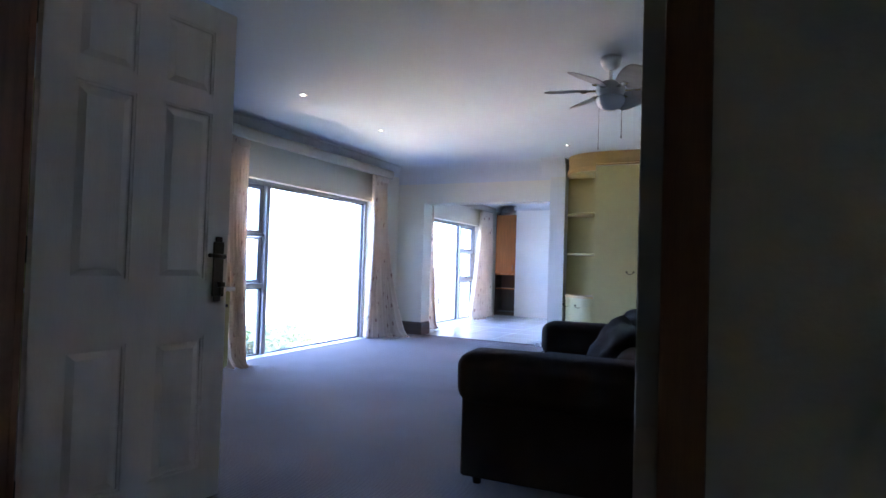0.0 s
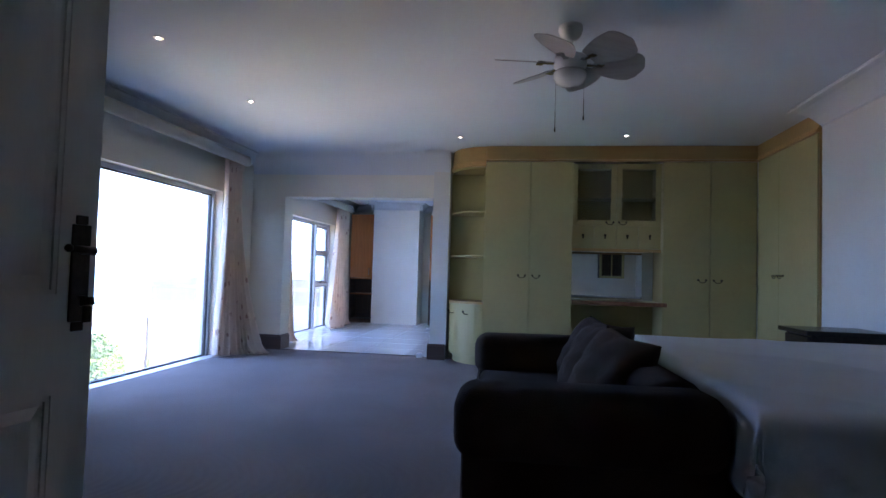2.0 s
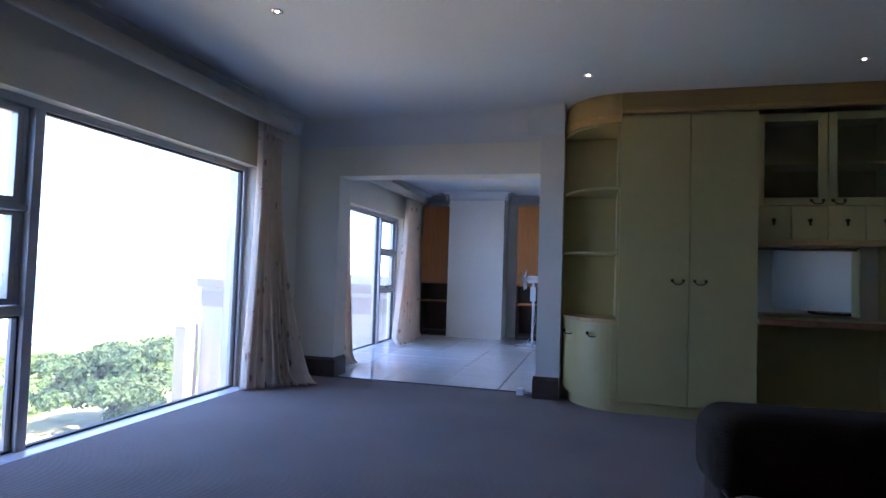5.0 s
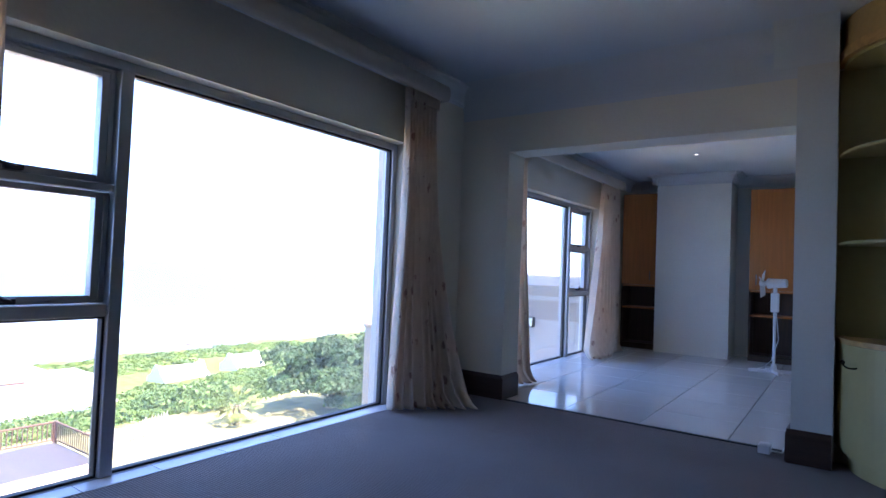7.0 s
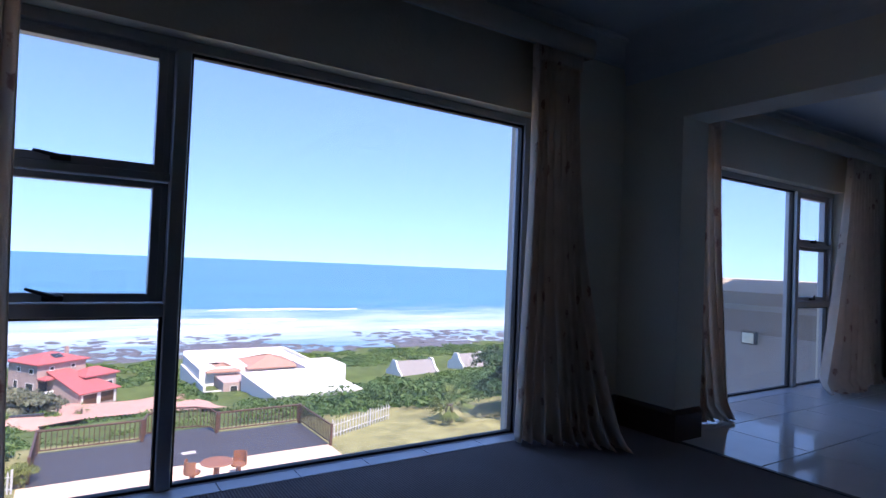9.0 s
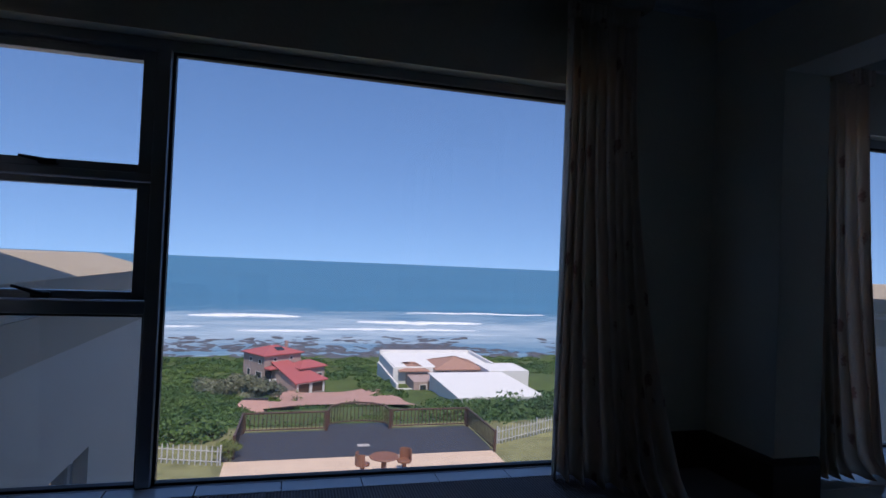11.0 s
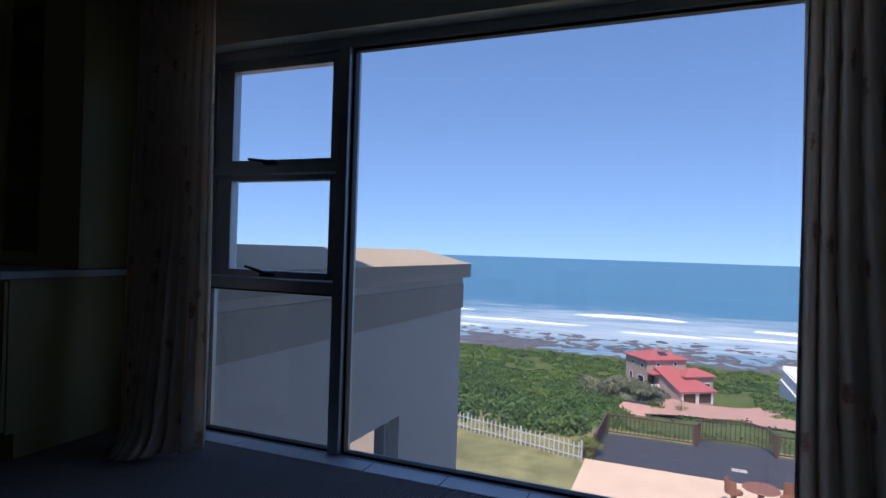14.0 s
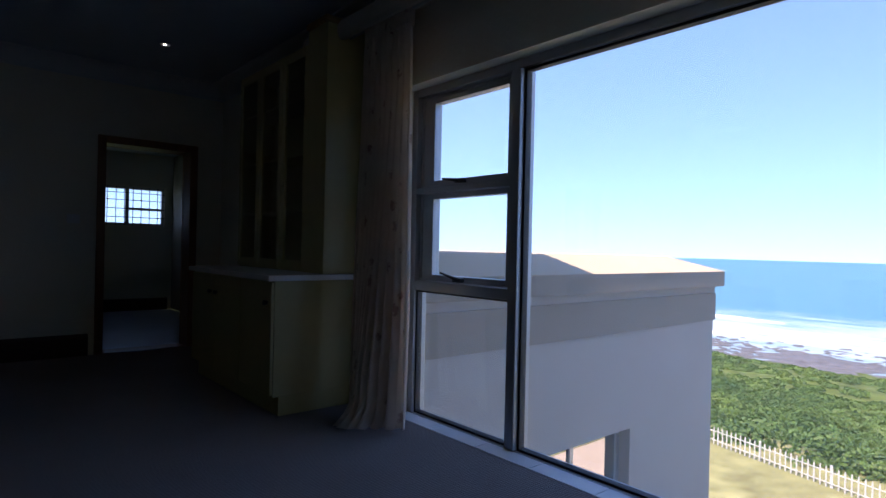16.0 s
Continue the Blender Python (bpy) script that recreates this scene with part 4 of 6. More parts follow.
# ---- recessed downlights ----
dl = thing("downlight", 0, 0, 0, "small round recessed ceiling downlight, switched on", "ceiling light", "ceiling downlights")
bm = bmesh.new()
lathe(bm, [(0.014, -0.001), (0.038, -0.001), (0.038, -0.004), (0.032, -0.007), (0.018, -0.006), (0.014, -0.003)], 0, 0, 20)
part("rim", bm, M_CHROME, dl)
bm = bmesh.new()
lathe(bm, [(0.0, -0.0015), (0.0135, -0.0015), (0.012, -0.003), (0.0, -0.005)], 0, 0, 16)
part("lamp", bm, M_LAMP, dl, "glowing lamp lens")
spots = [(1.41, 4.02), (1.345, 5.50), (3.18, 6.96), (5.03, 6.94), (0.99, 2.01)]
dl.matrix_basis = pose(spots[0][0], spots[0][1], CEIL)
for x, y in spots[1:]:
    copy_thing(dl, pose(x, y, CEIL))
copy_thing(dl, pose(1.536, 10.93, CEIL2))


# ---- tiled floor of the far room, laid tile by tile ----
tile_floor = tagged(new("floor_tiles"), "glossy white square ceramic floor tiles with dark joints", "floor", kind="structure")
tile_floor.location = (2, 10.4, 0)
TS = 0.60
bm = boxes((0.004, TS - 0.004, 0.004, TS - 0.004, -0.012, 0.0), bevel=0.0015)
tile_me = bpy.data.meshes.new("tile")
bm.to_mesh(tile_me)
bm.free()
tile_me.materials.append(M_TILE)
i = 0
y = FY + 0.02
while y < EY - 0.05:
    x = WX - 0.18
    while x < EX - 0.05:
        if x > -0.1:
            o = new("tile", tile_me)
            o.parent = tile_floor
            o.matrix_parent_inverse = tile_floor.matrix_basis.inverted()
            o.location = (x, y, 0.0005 * math.sin(i * 7.3))
        i += 1
        x += TS
    y += TS
setting("door_threshold", boxes((OPX0, OPX1, FY - 0.005, FY + 0.03, -0.01, 0.006), bevel=0.003), M_BLACK, "thin dark strip between carpet and tiles", "threshold")


# ---- cupboards of the far room ----
def far_cupboard(x0, x1, y, hx, label):
    t = thing("tall_cupboard", (x0 + x1) / 2, y + 0.2, 0, label, "cupboard", "far room cupboards")
    y1 = EY - 0.005
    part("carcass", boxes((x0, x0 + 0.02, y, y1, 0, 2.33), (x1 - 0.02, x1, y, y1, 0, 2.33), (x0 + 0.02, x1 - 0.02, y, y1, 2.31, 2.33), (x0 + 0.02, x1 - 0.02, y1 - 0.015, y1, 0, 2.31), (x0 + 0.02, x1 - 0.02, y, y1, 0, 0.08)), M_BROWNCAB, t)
    for z in (0.60, 0.93):
        part("shelf", boxes((x0 + 0.02, x1 - 0.02, y - 0.005, y1 - 0.015, z, z + 0.022)), M_ORANGE, t)
    d = part("door", boxes((x0 + 0.003, x1 - 0.003, y - 0.022, y - 0.003, 0.96, 2.325), bevel=0.003), M_ORANGE, t, "orange beech veneer door")
    bm = bmesh.new()
    tube(bm, (hx, y - 0.05, 1.03), (hx, y - 0.05, 1.17), 0.007, n=8)
    tube(bm, (hx, y - 0.05, 1.05), (hx, y - 0.02, 1.05), 0.005, n=6)
    tube(bm, (hx, y - 0.05, 1.15), (hx, y - 0.02, 1.15), 0.005, n=6)
    part("handle", bm, M_CHROME, d, "chrome bar handle")


far_cupboard(0.19, 0.715, 12.50, 0.62, "tall orange beech cupboard with open lower shelves")
far_cupboard(1.93, 2.75, 12.50, 2.02, "wide orange beech cupboard with open lower shelves")

# ---- pedestal fan standing on the tiles ----
pf = thing("pedestal_fan", 2.32, 11.62, 0, "white pedestal fan with a cross-shaped foot", "fan")
PX, PY = 2.32, 11.62
for a in (20, 110):
    c, s = math.cos(radians(a)), math.sin(radians(a))
    bm = bmesh.new()
    box(bm, -0.27, 0.27, -0.03, 0.03, 0.0, 0.035, bevel=0.01)
    bmesh.ops.transform(bm, matrix=pose(PX, PY, 0.0 if a == 20 else 0.004, 0, 0, a), verts=bm.verts)
    part("foot", bm, M_PLASTIC, pf)
bm = bmesh.new()
tube(bm, (PX, PY, 0.03), (PX, PY, 0.75), 0.016)
tube(bm, (PX, PY, 0.03), (PX, PY, 0.10), 0.04, 0.025)
part("pole", bm, M_PLASTIC, pf)
part("control_box", boxes((PX - 0.045, PX + 0.045, PY - 0.04, PY + 0.03, 0.72, 0.95), bevel=0.012), M_PLASTIC, pf)
bm = bmesh.new()
tube(bm, (PX, PY, 0.94), (PX, PY, 1.02), 0.022)
tube(bm, (PX - 0.08, PY + 0.02, 1.06), (PX + 0.12, PY - 0.03, 1.07), 0.062, 0.05, 16)
part("motor", bm, M_PLASTIC, pf)
bm = bmesh.new()
for k in range(3):
    m = Matrix.Translation((PX - 0.14, PY + 0.035, 1.06)) @ Matrix.Rotation(radians(90), 4, "Y") @ Matrix.Rotation(radians(120 * k + 20), 4, "Z")
    r = box(bm, 0.02, 0.17, -0.05, 0.05, -0.003, 0.003)
    for v in r:
        v.co.z += v.co.y * 0.4
    bmesh.ops.transform(bm, matrix=m, verts=r)
tube(bm, (PX - 0.17, PY + 0.04, 1.06), (PX - 0.10, PY + 0.03, 1.06), 0.03)
part("fan_blades", bm, M_PLASTIC, pf, "bare white fan blades without a guard")
bm = bmesh.new()
q = [(PX + 0.02, PY - 0.04, 0.73), (PX + 0.05, PY - 0.08, 0.4), (PX - 0.02, PY - 0.06, 0.15), (PX - 0.10, PY - 0.05, 0.06), (PX - 0.25, PY - 0.12, 0.008)]
for a, b in zip(q, q[1:]):
    tube(bm, a, b, 0.004, n=6)
part("cord", bm, M_PLASTIC, pf)

# small plug box on the floor by the opening
pb = thing("plug_adaptor", 2.60, 7.93, 0, "small white plug adaptor lying on the floor", "adaptor")
part("case", boxes((2.57, 2.64, 7.86, 7.95, 0.0, 0.055), bevel=0.006), M_PLASTIC, pb)
part("socket_face", boxes((2.58, 2.63, 7.87, 7.94, 0.055, 0.060), bevel=0.002), M_PLASTIC, pb)
bm = bmesh.new()
tube(bm, (2.645, 7.90, 0.02), (2.70, 7.93, 0.012), 0.005, n=6)
tube(bm, (2.70, 7.93, 0.012), (2.715, 8.25, 0.012), 0.005, n=6)
part("cord", bm, M_PLASTIC, pb)

# ---- wall unit beside the window ----
wu = thing("wall_unit", 0.5, 3.05, 0, "pale-yellow base cupboard with a white counter", "cabinet")
U0, U1 = 2.30, 3.80
part("carcass", boxes((WX + 0.003, 0.80, U0, U1, 0.12, 0.835), bevel=0.003), M_CREAM, wu)
part("plinth", boxes((WX + 0.003, 0.76, U0, U1 - 0.004, 0.0, 0.12)), M_CREAM, wu)
part("counter", boxes((WX + 0.003, 0.855, U0, U1 + 0.03, 0.835, 0.872), bevel=0.006), M_SILL, wu, "white counter top")
for k in range(3):
    a = U0 + (U1 - U0) * k / 3
    b = U0 + (U1 - U0) * (k + 1) / 3
    d = part("door", boxes((0.802, 0.820, a + 0.003, b - 0.003, 0.135, 0.825), bevel=0.003), M_CREAM, wu)
    bm = bmesh.new()
    yh = b - 0.06 if k % 2 == 0 else a + 0.06
    tube(bm, (0.822, yh, 0.70), (0.845, yh, 0.70), 0.012, 0.016, 10)
    part("knob", bm, M_BRASS, d)
hu = thing("hutch", 0.3, 2.9, 0.873, "tall pale hutch with glazed doors on the counter", "cabinet")
part("carcass", boxes((WX + 0.003, 0.44, U1 - 0.30, U1 - 0.28, 0.873, 2.45), (WX + 0.003, 0.44, U0, U0 + 0.02, 0.873, 2.45), (WX + 0.003, 0.44, U0 + 0.02, U1 - 0.30, 2.43, 2.45),
                      (WX + 0.003, 0.44, U0 + 0.02, U1 - 0.30, 0.873, 0.893), (WX + 0.003, WX + 0.02, U0 + 0.02, U1 - 0.30, 0.893, 2.43)), M_CREAM, hu)
for z in (1.3, 1.7, 2.1):
    part("shelf", boxes((WX + 0.02, 0.42, U0 + 0.022, U1 - 0.302, z, z + 0.018)), M_CREAM, hu)
for k in range(3):
    a = U0 + (U1 - 0.28 - U0) * k / 3
    b = U0 + (U1 - 0.28 - U0) * (k + 1) / 3
    d = part("glass_door", boxes((0.442, 0.462, a + 0.003, a + 0.06, 0.88, 2.44), (0.442, 0.462, b - 0.06, b - 0.003, 0.88, 2.44), (0.442, 0.462, a + 0.06, b - 0.06, 0.88, 0.95), (0.442, 0.462, a + 0.06, b - 0.06, 2.37, 2.44), bevel=0.003), M_CREAM, hu)
    g = part("pane", boxes((0.45, 0.454, a + 0.056, b - 0.056, 0.946, 2.374)), M_CABGLASS, d)
    g.visible_shadow = False
cup = thing("tall_side_cupboard", 0.3, 3.64, 0.873, "plain pale cupboard column at the end of the counter", "cupboard")
part("body", boxes((WX + 0.003, 0.47, U1 - 0.278, U1 - 0.01, 0.873, 2.52), bevel=0.004), M_CREAM, cup)
part("cap", boxes((WX + 0.003, 0.49, U1 - 0.278, U1 + 0.005, 2.521, 2.56), bevel=0.008), M_OAK, cup, "oak capping")

# light switch by the bathroom door
sw = thing("light_switch", 1.47, 1.0, 1.25, "white plastic light switch plate", "light switch")
part("plate", boxes((1.42, 1.52, 1.001, 1.011, 1.21, 1.29), bevel=0.003), M_PLASTIC, sw)
part("rocker", boxes((1.45, 1.49, 1.011, 1.016, 1.23, 1.27), bevel=0.002), M_PLASTIC, sw)

# ---- bathroom beyond the second door ----
M_BATHTILE = mat("glossy_bathroom_tile", (0.42, 0.38, 0.34), 0.12, var=0.12, scale=3, bump=0.05, bscale=9)
M_BATHFLOOR = mat("bathroom_floor", (0.30, 0.32, 0.38), 0.35, var=0.1, scale=3, bump=0.05)
BB = -2.60
WB = (-0.24, 0.92, 1.30, 1.88)
setting("bath_floor", boxes((-0.36, 1.75, BB, BO, -0.2, -0.002)), M_BATHFLOOR, "pale bathroom floor", "floor")
setting("bath_threshold", boxes((D1[0] + 0.03, D1[1] - 0.03, BO, BY, -0.2, 0.002)), M_FRAMEWOOD, "wooden threshold of the bathroom doorway", "threshold")
setting("bath_ceiling", boxes((-0.36, 1.75, BB, BO, 2.40, 2.55)), M_CEIL, "white bathroom ceiling", "ceiling")
setting("bath_wall_west", boxes((-0.5, -0.36, BB - 0.15, BO, 0, 2.55)), M_BATHTILE, "glossy tiled bathroom wall", "wall")
setting("bath_wall_east", boxes((1.75, 1.85, BB - 0.15, BO, 0, 2.55)), M_WALL, "plain bathroom wall", "wall")
setting("bath_wall_south", boxes((-0.36, WB[0], BB - 0.15, BB, 0, 2.55), (WB[1], 1.75, BB - 0.15, BB, 0, 2.55), (WB[0], WB[1], BB - 0.15, BB, 0, WB[2]), (WB[0], WB[1], BB - 0.15, BB, WB[3], 2.55)), M_WALL, "bathroom wall with a barred window", "wall")
setting("bath_wall_return", boxes((-0.36, WX, BO - 0.1, BO, 0, 2.55)), M_WALL, "short wall beside the bathroom door", "wall")
skirt("x", BB, 1, -0.3, 1.7, 0.18)
bw = tagged(new("window_3"), "small bathroom window with square burglar bars", "window", kind="structure")
bw.location = ((WB[0] + WB[1]) / 2, BB, WB[2])
yb = BB - 0.08
part("window_frame", boxes((WB[0], WB[0] + 0.04, yb, yb + 0.05, WB[2], WB[3]), (WB[1] - 0.04, WB[1], yb, yb + 0.05, WB[2], WB[3]), (WB[0] + 0.04, WB[1] - 0.04, yb, yb + 0.05, WB[2], WB[2] + 0.035),
                           (WB[0] + 0.04, WB[1] - 0.04, yb, yb + 0.05, WB[3] - 0.035, WB[3]), (0.255, 0.305, yb, yb + 0.05, WB[2] + 0.035, WB[3] - 0.035), (WB[0] + 0.04, 0.255, yb, yb + 0.05, 1.53, 1.57)), M_ALU, bw)
g = part("pane", boxes((WB[0] + 0.03, WB[1] - 0.03, yb + 0.02, yb + 0.026, WB[2] + 0.03, WB[3] - 0.03)), M_GLASS, bw)
g.visible_shadow = False
bars = thing("burglar_bars", 0.34, BB, WB[2], "white-painted square burglar bars in the bathroom window", "burglar bars")
x = WB[0] + 0.10
while x < WB[1] - 0.05:
    bm = bmesh.new()
    tube(bm, (x, BB - 0.015, WB[2]), (x, BB - 0.015, WB[3]), 0.006, n=6)
    part("bar", bm, M_BLACK, bars)
    x += 0.115
for z in (1.42, 1.55, 1.68, 1.79):
    bm = bmesh.new()
    tube(bm, (WB[0], BB - 0.008, z), (WB[1], BB - 0.008, z), 0.006, n=6)
    part("bar", bm, M_BLACK, bars)


# ---- outdoors: materials ----
M_STUCCO = mat("cream_outdoor_stucco", (0.36, 0.30, 0.225), 0.9, var=0.06, scale=1.5, bump=0.3, bscale=70)
# darker stucco tone carries the shade under the coping
M_BANDSHADE = mat("shade_tinted_stucco", (0.26, 0.225, 0.19), 0.9, var=0.06, scale=1.5, bump=0.3, bscale=70)
M_STUCCOG = mat("grey_outdoor_stucco", (0.385, 0.36, 0.34), 0.9, var=0.06, scale=1.5, bump=0.3, bscale=70)
M_LAWN = mat("dry_lawn", (0.185, 0.185, 0.088), 0.95, var=0.45, scale=1.3, bump=0.6, bscale=25, spec=0.1)
M_SCRUBGROUND = mat("scrub_ground", (0.070, 0.100, 0.030), 0.95, var=0.5, scale=0.25, bump=0.6, bscale=3, spec=0.1)
M_PAVING = mat("tan_terrace_paving", (0.56, 0.42, 0.31), 0.85, var=0.08, scale=1.2, bump=0.2, bscale=40)
M_DECK = mat("dark_deck_boards", (0.040, 0.040, 0.048), 0.55, var=0.2, scale=2, bump=0.1, bscale=12, stretch=(6, 1, 1), piece=0.12)
M_RAIL = wood("red_brown_rail_wood", (0.080, 0.040, 0.028), 0.5, "Z")
M_PALE = mat("white_fence_paint", (0.42, 0.42, 0.41), 0.6, var=0.08, scale=8, bump=0.1)
M_REDROOF = mat("red_roof_sheet", (0.36, 0.092, 0.090), 0.6, var=0.12, scale=0.6, bump=0.3, bscale=5, stretch=(1, 6, 1))
M_TERRA = mat("terracotta_tiles", (0.33, 0.185, 0.135), 0.8, var=0.15, scale=1.2, bump=0.3, bscale=8)
M_STONE = mat("pinkish_stone_wall", (0.36, 0.27, 0.24), 0.9, var=0.25, scale=1.5, bump=0.5, bscale=6)
M_WHITEWASH = mat("whitewashed_wall", (0.66, 0.65, 0.63), 0.85, var=0.04, scale=0.6, bump=0.1, bscale=8)
M_BRICKDRIVE = mat("pink_brick_drive", (0.42, 0.24, 0.19), 0.9, var=0.15, scale=0.8, bump=0.2, bscale=6)
M_DARKGLASS = mat("dark_window_glass", (0.03, 0.035, 0.04), 0.08, var=0.1, bump=0)
M_SLATE = mat("grey_thatch", (0.20, 0.19, 0.185), 0.9, var=0.2, scale=1, bump=0.3, bscale=9)
M_ROCK = mat("dark_wet_rock", (0.085, 0.082, 0.090), 0.6, var=0.4, scale=0.3, bump=0.8, bscale=2)
M_FOAM = mat("white_surf", (0.70, 0.72, 0.73), 0.8, var=0.1, scale=0.3, bump=0.5, bscale=1.5)
M_COATED = mat("reflective_window_glass", (0.42, 0.45, 0.48), 0.015, metal=1.0, var=0.02, bump=0)
M_TEAL = mat("pool_water", (0.10, 0.52, 0.50), 0.08, var=0.05, bump=0.05, bscale=4)
M_BARK = mat("grey_bark", (0.13, 0.10, 0.075), 0.9, var=0.3, scale=6, bump=0.6, bscale=20, stretch=(3, 3, 1))


def leaf_mat(name, base, var):
    m = mat(name, base, 0.55, var=0.2, scale=0.35, bump=0, bscale=2, spec=0.3)
    n, l = m.node_tree.nodes, m.node_tree.links
    b = n["Principled BSDF"]
    src = b.inputs["Base Color"].links[0].from_socket
    g = n.new("ShaderNodeNewGeometry")
    r = n.new("ShaderNodeMapRange")
    r.inputs[3].default_value, r.inputs[4].default_value = 1 - var, 1 + var
    l.new(g.outputs["Random Per Island"], r.inputs[0])
    c = n.new("ShaderNodeVectorMath")
    c.operation = "SCALE"
    l.new(src, c.inputs[0])
    l.new(r.outputs[0], c.inputs["Scale"])
    tc = n.new("ShaderNodeTexCoord")
    big = n.new("ShaderNodeTexNoise")
    big.inputs["Scale"].default_value, big.inputs["Detail"].default_value = 0.07, 3
    l.new(tc.outputs["Object"], big.inputs[0])
    k = n.new("ShaderNodeMapRange")
    k.inputs[1].default_value, k.inputs[2].default_value = 0.36, 0.64
    l.new(big.outputs[0], k.inputs[0])
    tint = n.new("ShaderNodeMix")
    tint.data_type = "RGBA"
    tint.blend_type = "MULTIPLY"
    tint.inputs[0].default_value = 1.0
    two = n.new("ShaderNodeMix")
    two.data_type = "RGBA"
    two.inputs[6].default_value, two.inputs[7].default_value = (0.62, 0.74, 0.85, 1), (1.12, 1.08, 0.95, 1)
    l.new(k.outputs[0], two.inputs[0])
    l.new(c.outputs[0], tint.inputs[6])
    l.new(two.outputs[2], tint.inputs[7])
    c = tint
    l.new(c.outputs[2], b.inputs["Base Color"])
    t = n.new("ShaderNodeBsdfTranslucent")
    l.new(c.outputs[2], t.inputs[0])
    x = n.new("ShaderNodeMixShader")
    x.inputs[0].default_value = 0.25
    l.new(b.outputs[0], x.inputs[1])
    l.new(t.outputs[0], x.inputs[2])
    l.new(x.outputs[0], n["Material Output"].inputs[0])
    return m


M_LEAF = leaf_mat("scrub_leaf", (0.092, 0.160, 0.040), 0.26)
M_LEAFDARK = leaf_mat("milkwood_leaf", (0.040, 0.085, 0.025), 0.5)
M_LEAFGREY = leaf_mat("grey_shrub_leaf", (0.17, 0.185, 0.125), 0.4)
M_FROND = leaf_mat("palm_frond", (0.16, 0.20, 0.06), 0.4)


def sea_mat():
    m = mat("sea_water", (0.036, 0.152, 0.240), 0.35, var=0.16, scale=0.012, bump=0.0, stretch=(1, 0.25, 1), spec=0.4)
    n, l = m.node_tree.nodes, m.node_tree.links
    b = n["Principled BSDF"]
    src = b.inputs["Base Color"].links[0].from_socket
    tc = n.new("ShaderNodeTexCoord")
    sep = n.new("ShaderNodeSeparateXYZ")
    l.new(tc.outputs["Object"], sep.inputs[0])
    mp = n.new("ShaderNodeMapping")
    mp.inputs["Scale"].default_value = (1, 0.22, 1)
    l.new(tc.outputs["Object"], mp.inputs[0])
    nz = n.new("ShaderNodeTexNoise")
    nz.inputs["Scale"].default_value, nz.inputs["Detail"].default_value, nz.inputs["Roughness"].default_value = 0.09, 8, 0.65
    l.new(mp.outputs[0], nz.inputs[0])
    zone = n.new("ShaderNodeMapRange")
    zone.interpolation_type = "SMOOTHSTEP"
    zone.inputs[1].default_value, zone.inputs[2].default_value = -520, -300
    zone.inputs[3].default_value, zone.inputs[4].default_value = -0.20, 0.30
    l.new(sep.outputs["X"], zone.inputs[0])
    calm = n.new("ShaderNodeMapRange")
    calm.interpolation_type = "SMOOTHSTEP"
    calm.inputs[1].default_value, calm.inputs[2].default_value = -310, -262
    calm.inputs[3].default_value, calm.inputs[4].default_value = 0.0, -0.20
    l.new(sep.outputs["X"], calm.inputs[0])
    both = n.new("ShaderNodeMath")
    l.new(zone.outputs[0], both.inputs[0])
    l.new(calm.outputs[0], both.inputs[1])
    ad = n.new("ShaderNodeMath")
    ad.operation = "ADD"
    l.new(nz.outputs[0], ad.inputs[0])
    l.new(both.outputs[0], ad.inputs[1])
    f = n.new("ShaderNodeMapRange")
    f.inputs[1].default_value, f.inputs[2].default_value = 0.43, 0.98
    l.new(ad.outputs[0], f.inputs[0])
    mx = n.new("ShaderNodeMix")
    mx.data_type = "RGBA"
    l.new(f.outputs[0], mx.inputs[0])
    l.new(src, mx.inputs[6])
    mx.inputs[7].default_value = (0.50, 0.57, 0.59, 1)
    l.new(mx.outputs[2], b.inputs["Base Color"])
    w = n.new("ShaderNodeTexNoise")
    w.inputs["Scale"].default_value, w.inputs["Detail"].default_value = 0.35, 6
    l.new(mp.outputs[0], w.inputs[0])
    bp = n.new("ShaderNodeBump")
    bp.inputs["Strength"].default_value, bp.inputs["Distance"].default_value = 0.6, 1.0
    l.new(w.outputs[0], bp.inputs["Height"])
    l.new(bp.outputs[0], b.inputs["Normal"])
    return m


# ---- ground and sea ----
SEA = -39.5
SLOPE_X = [-60, 20, 24.5, 28, 40, 60, 80, 110, 140, 165, 200, 228, 245, 275, 420]
SLOPE_Z = [-6.62, -6.62, -6.75, -9.0, -12.6, -17.3, -21.4, -28.0, -31.9, -33.8, -36.8, -39.0, -39.9, -40.6, -44.0]


def ground_z(x, y):
    d = -x
    z = float(np.interp(d, SLOPE_X, SLOPE_Z))
    if d > 26:
        k = min(1.0, (d - 26) / 20) * max(0.0, min(1.0, (225 - d) / 40))
        z += k * (1.6 * noise.noise(Vector((x * 0.035, y * 0.035, 1.0))) + 0.5 * noise.noise(Vector((x * 0.13, y * 0.13, 5.0))))
        z += k * 2.4 * max(0.0, min(1.0, (-2 - y) / 40)) * max(0.0, min(1.0, (d - 40) / 80))
    if d > 215:
        z += 0.8 * noise.noise(Vector((x * 0.06, y * 0.06, 2.0)))
    return z


def land(name, xs, ys, material, label, category, dz=0.0):
    v = [(x, y, ground_z(x, y) + dz) for x in xs for y in ys]
    k = len(ys)
    f = [(i * k + j, (i + 1) * k + j, (i + 1) * k + j + 1, i * k + j + 1) for i in range(len(xs) - 1) for j in range(k - 1)]
    me = bpy.data.meshes.new(name)
    me.from_pydata(v, [], f)
    me.materials.append(material)
    for p in me.polygons:
        p.use_smooth = True
    return tagged(new(name, me), label, category, kind="structure")


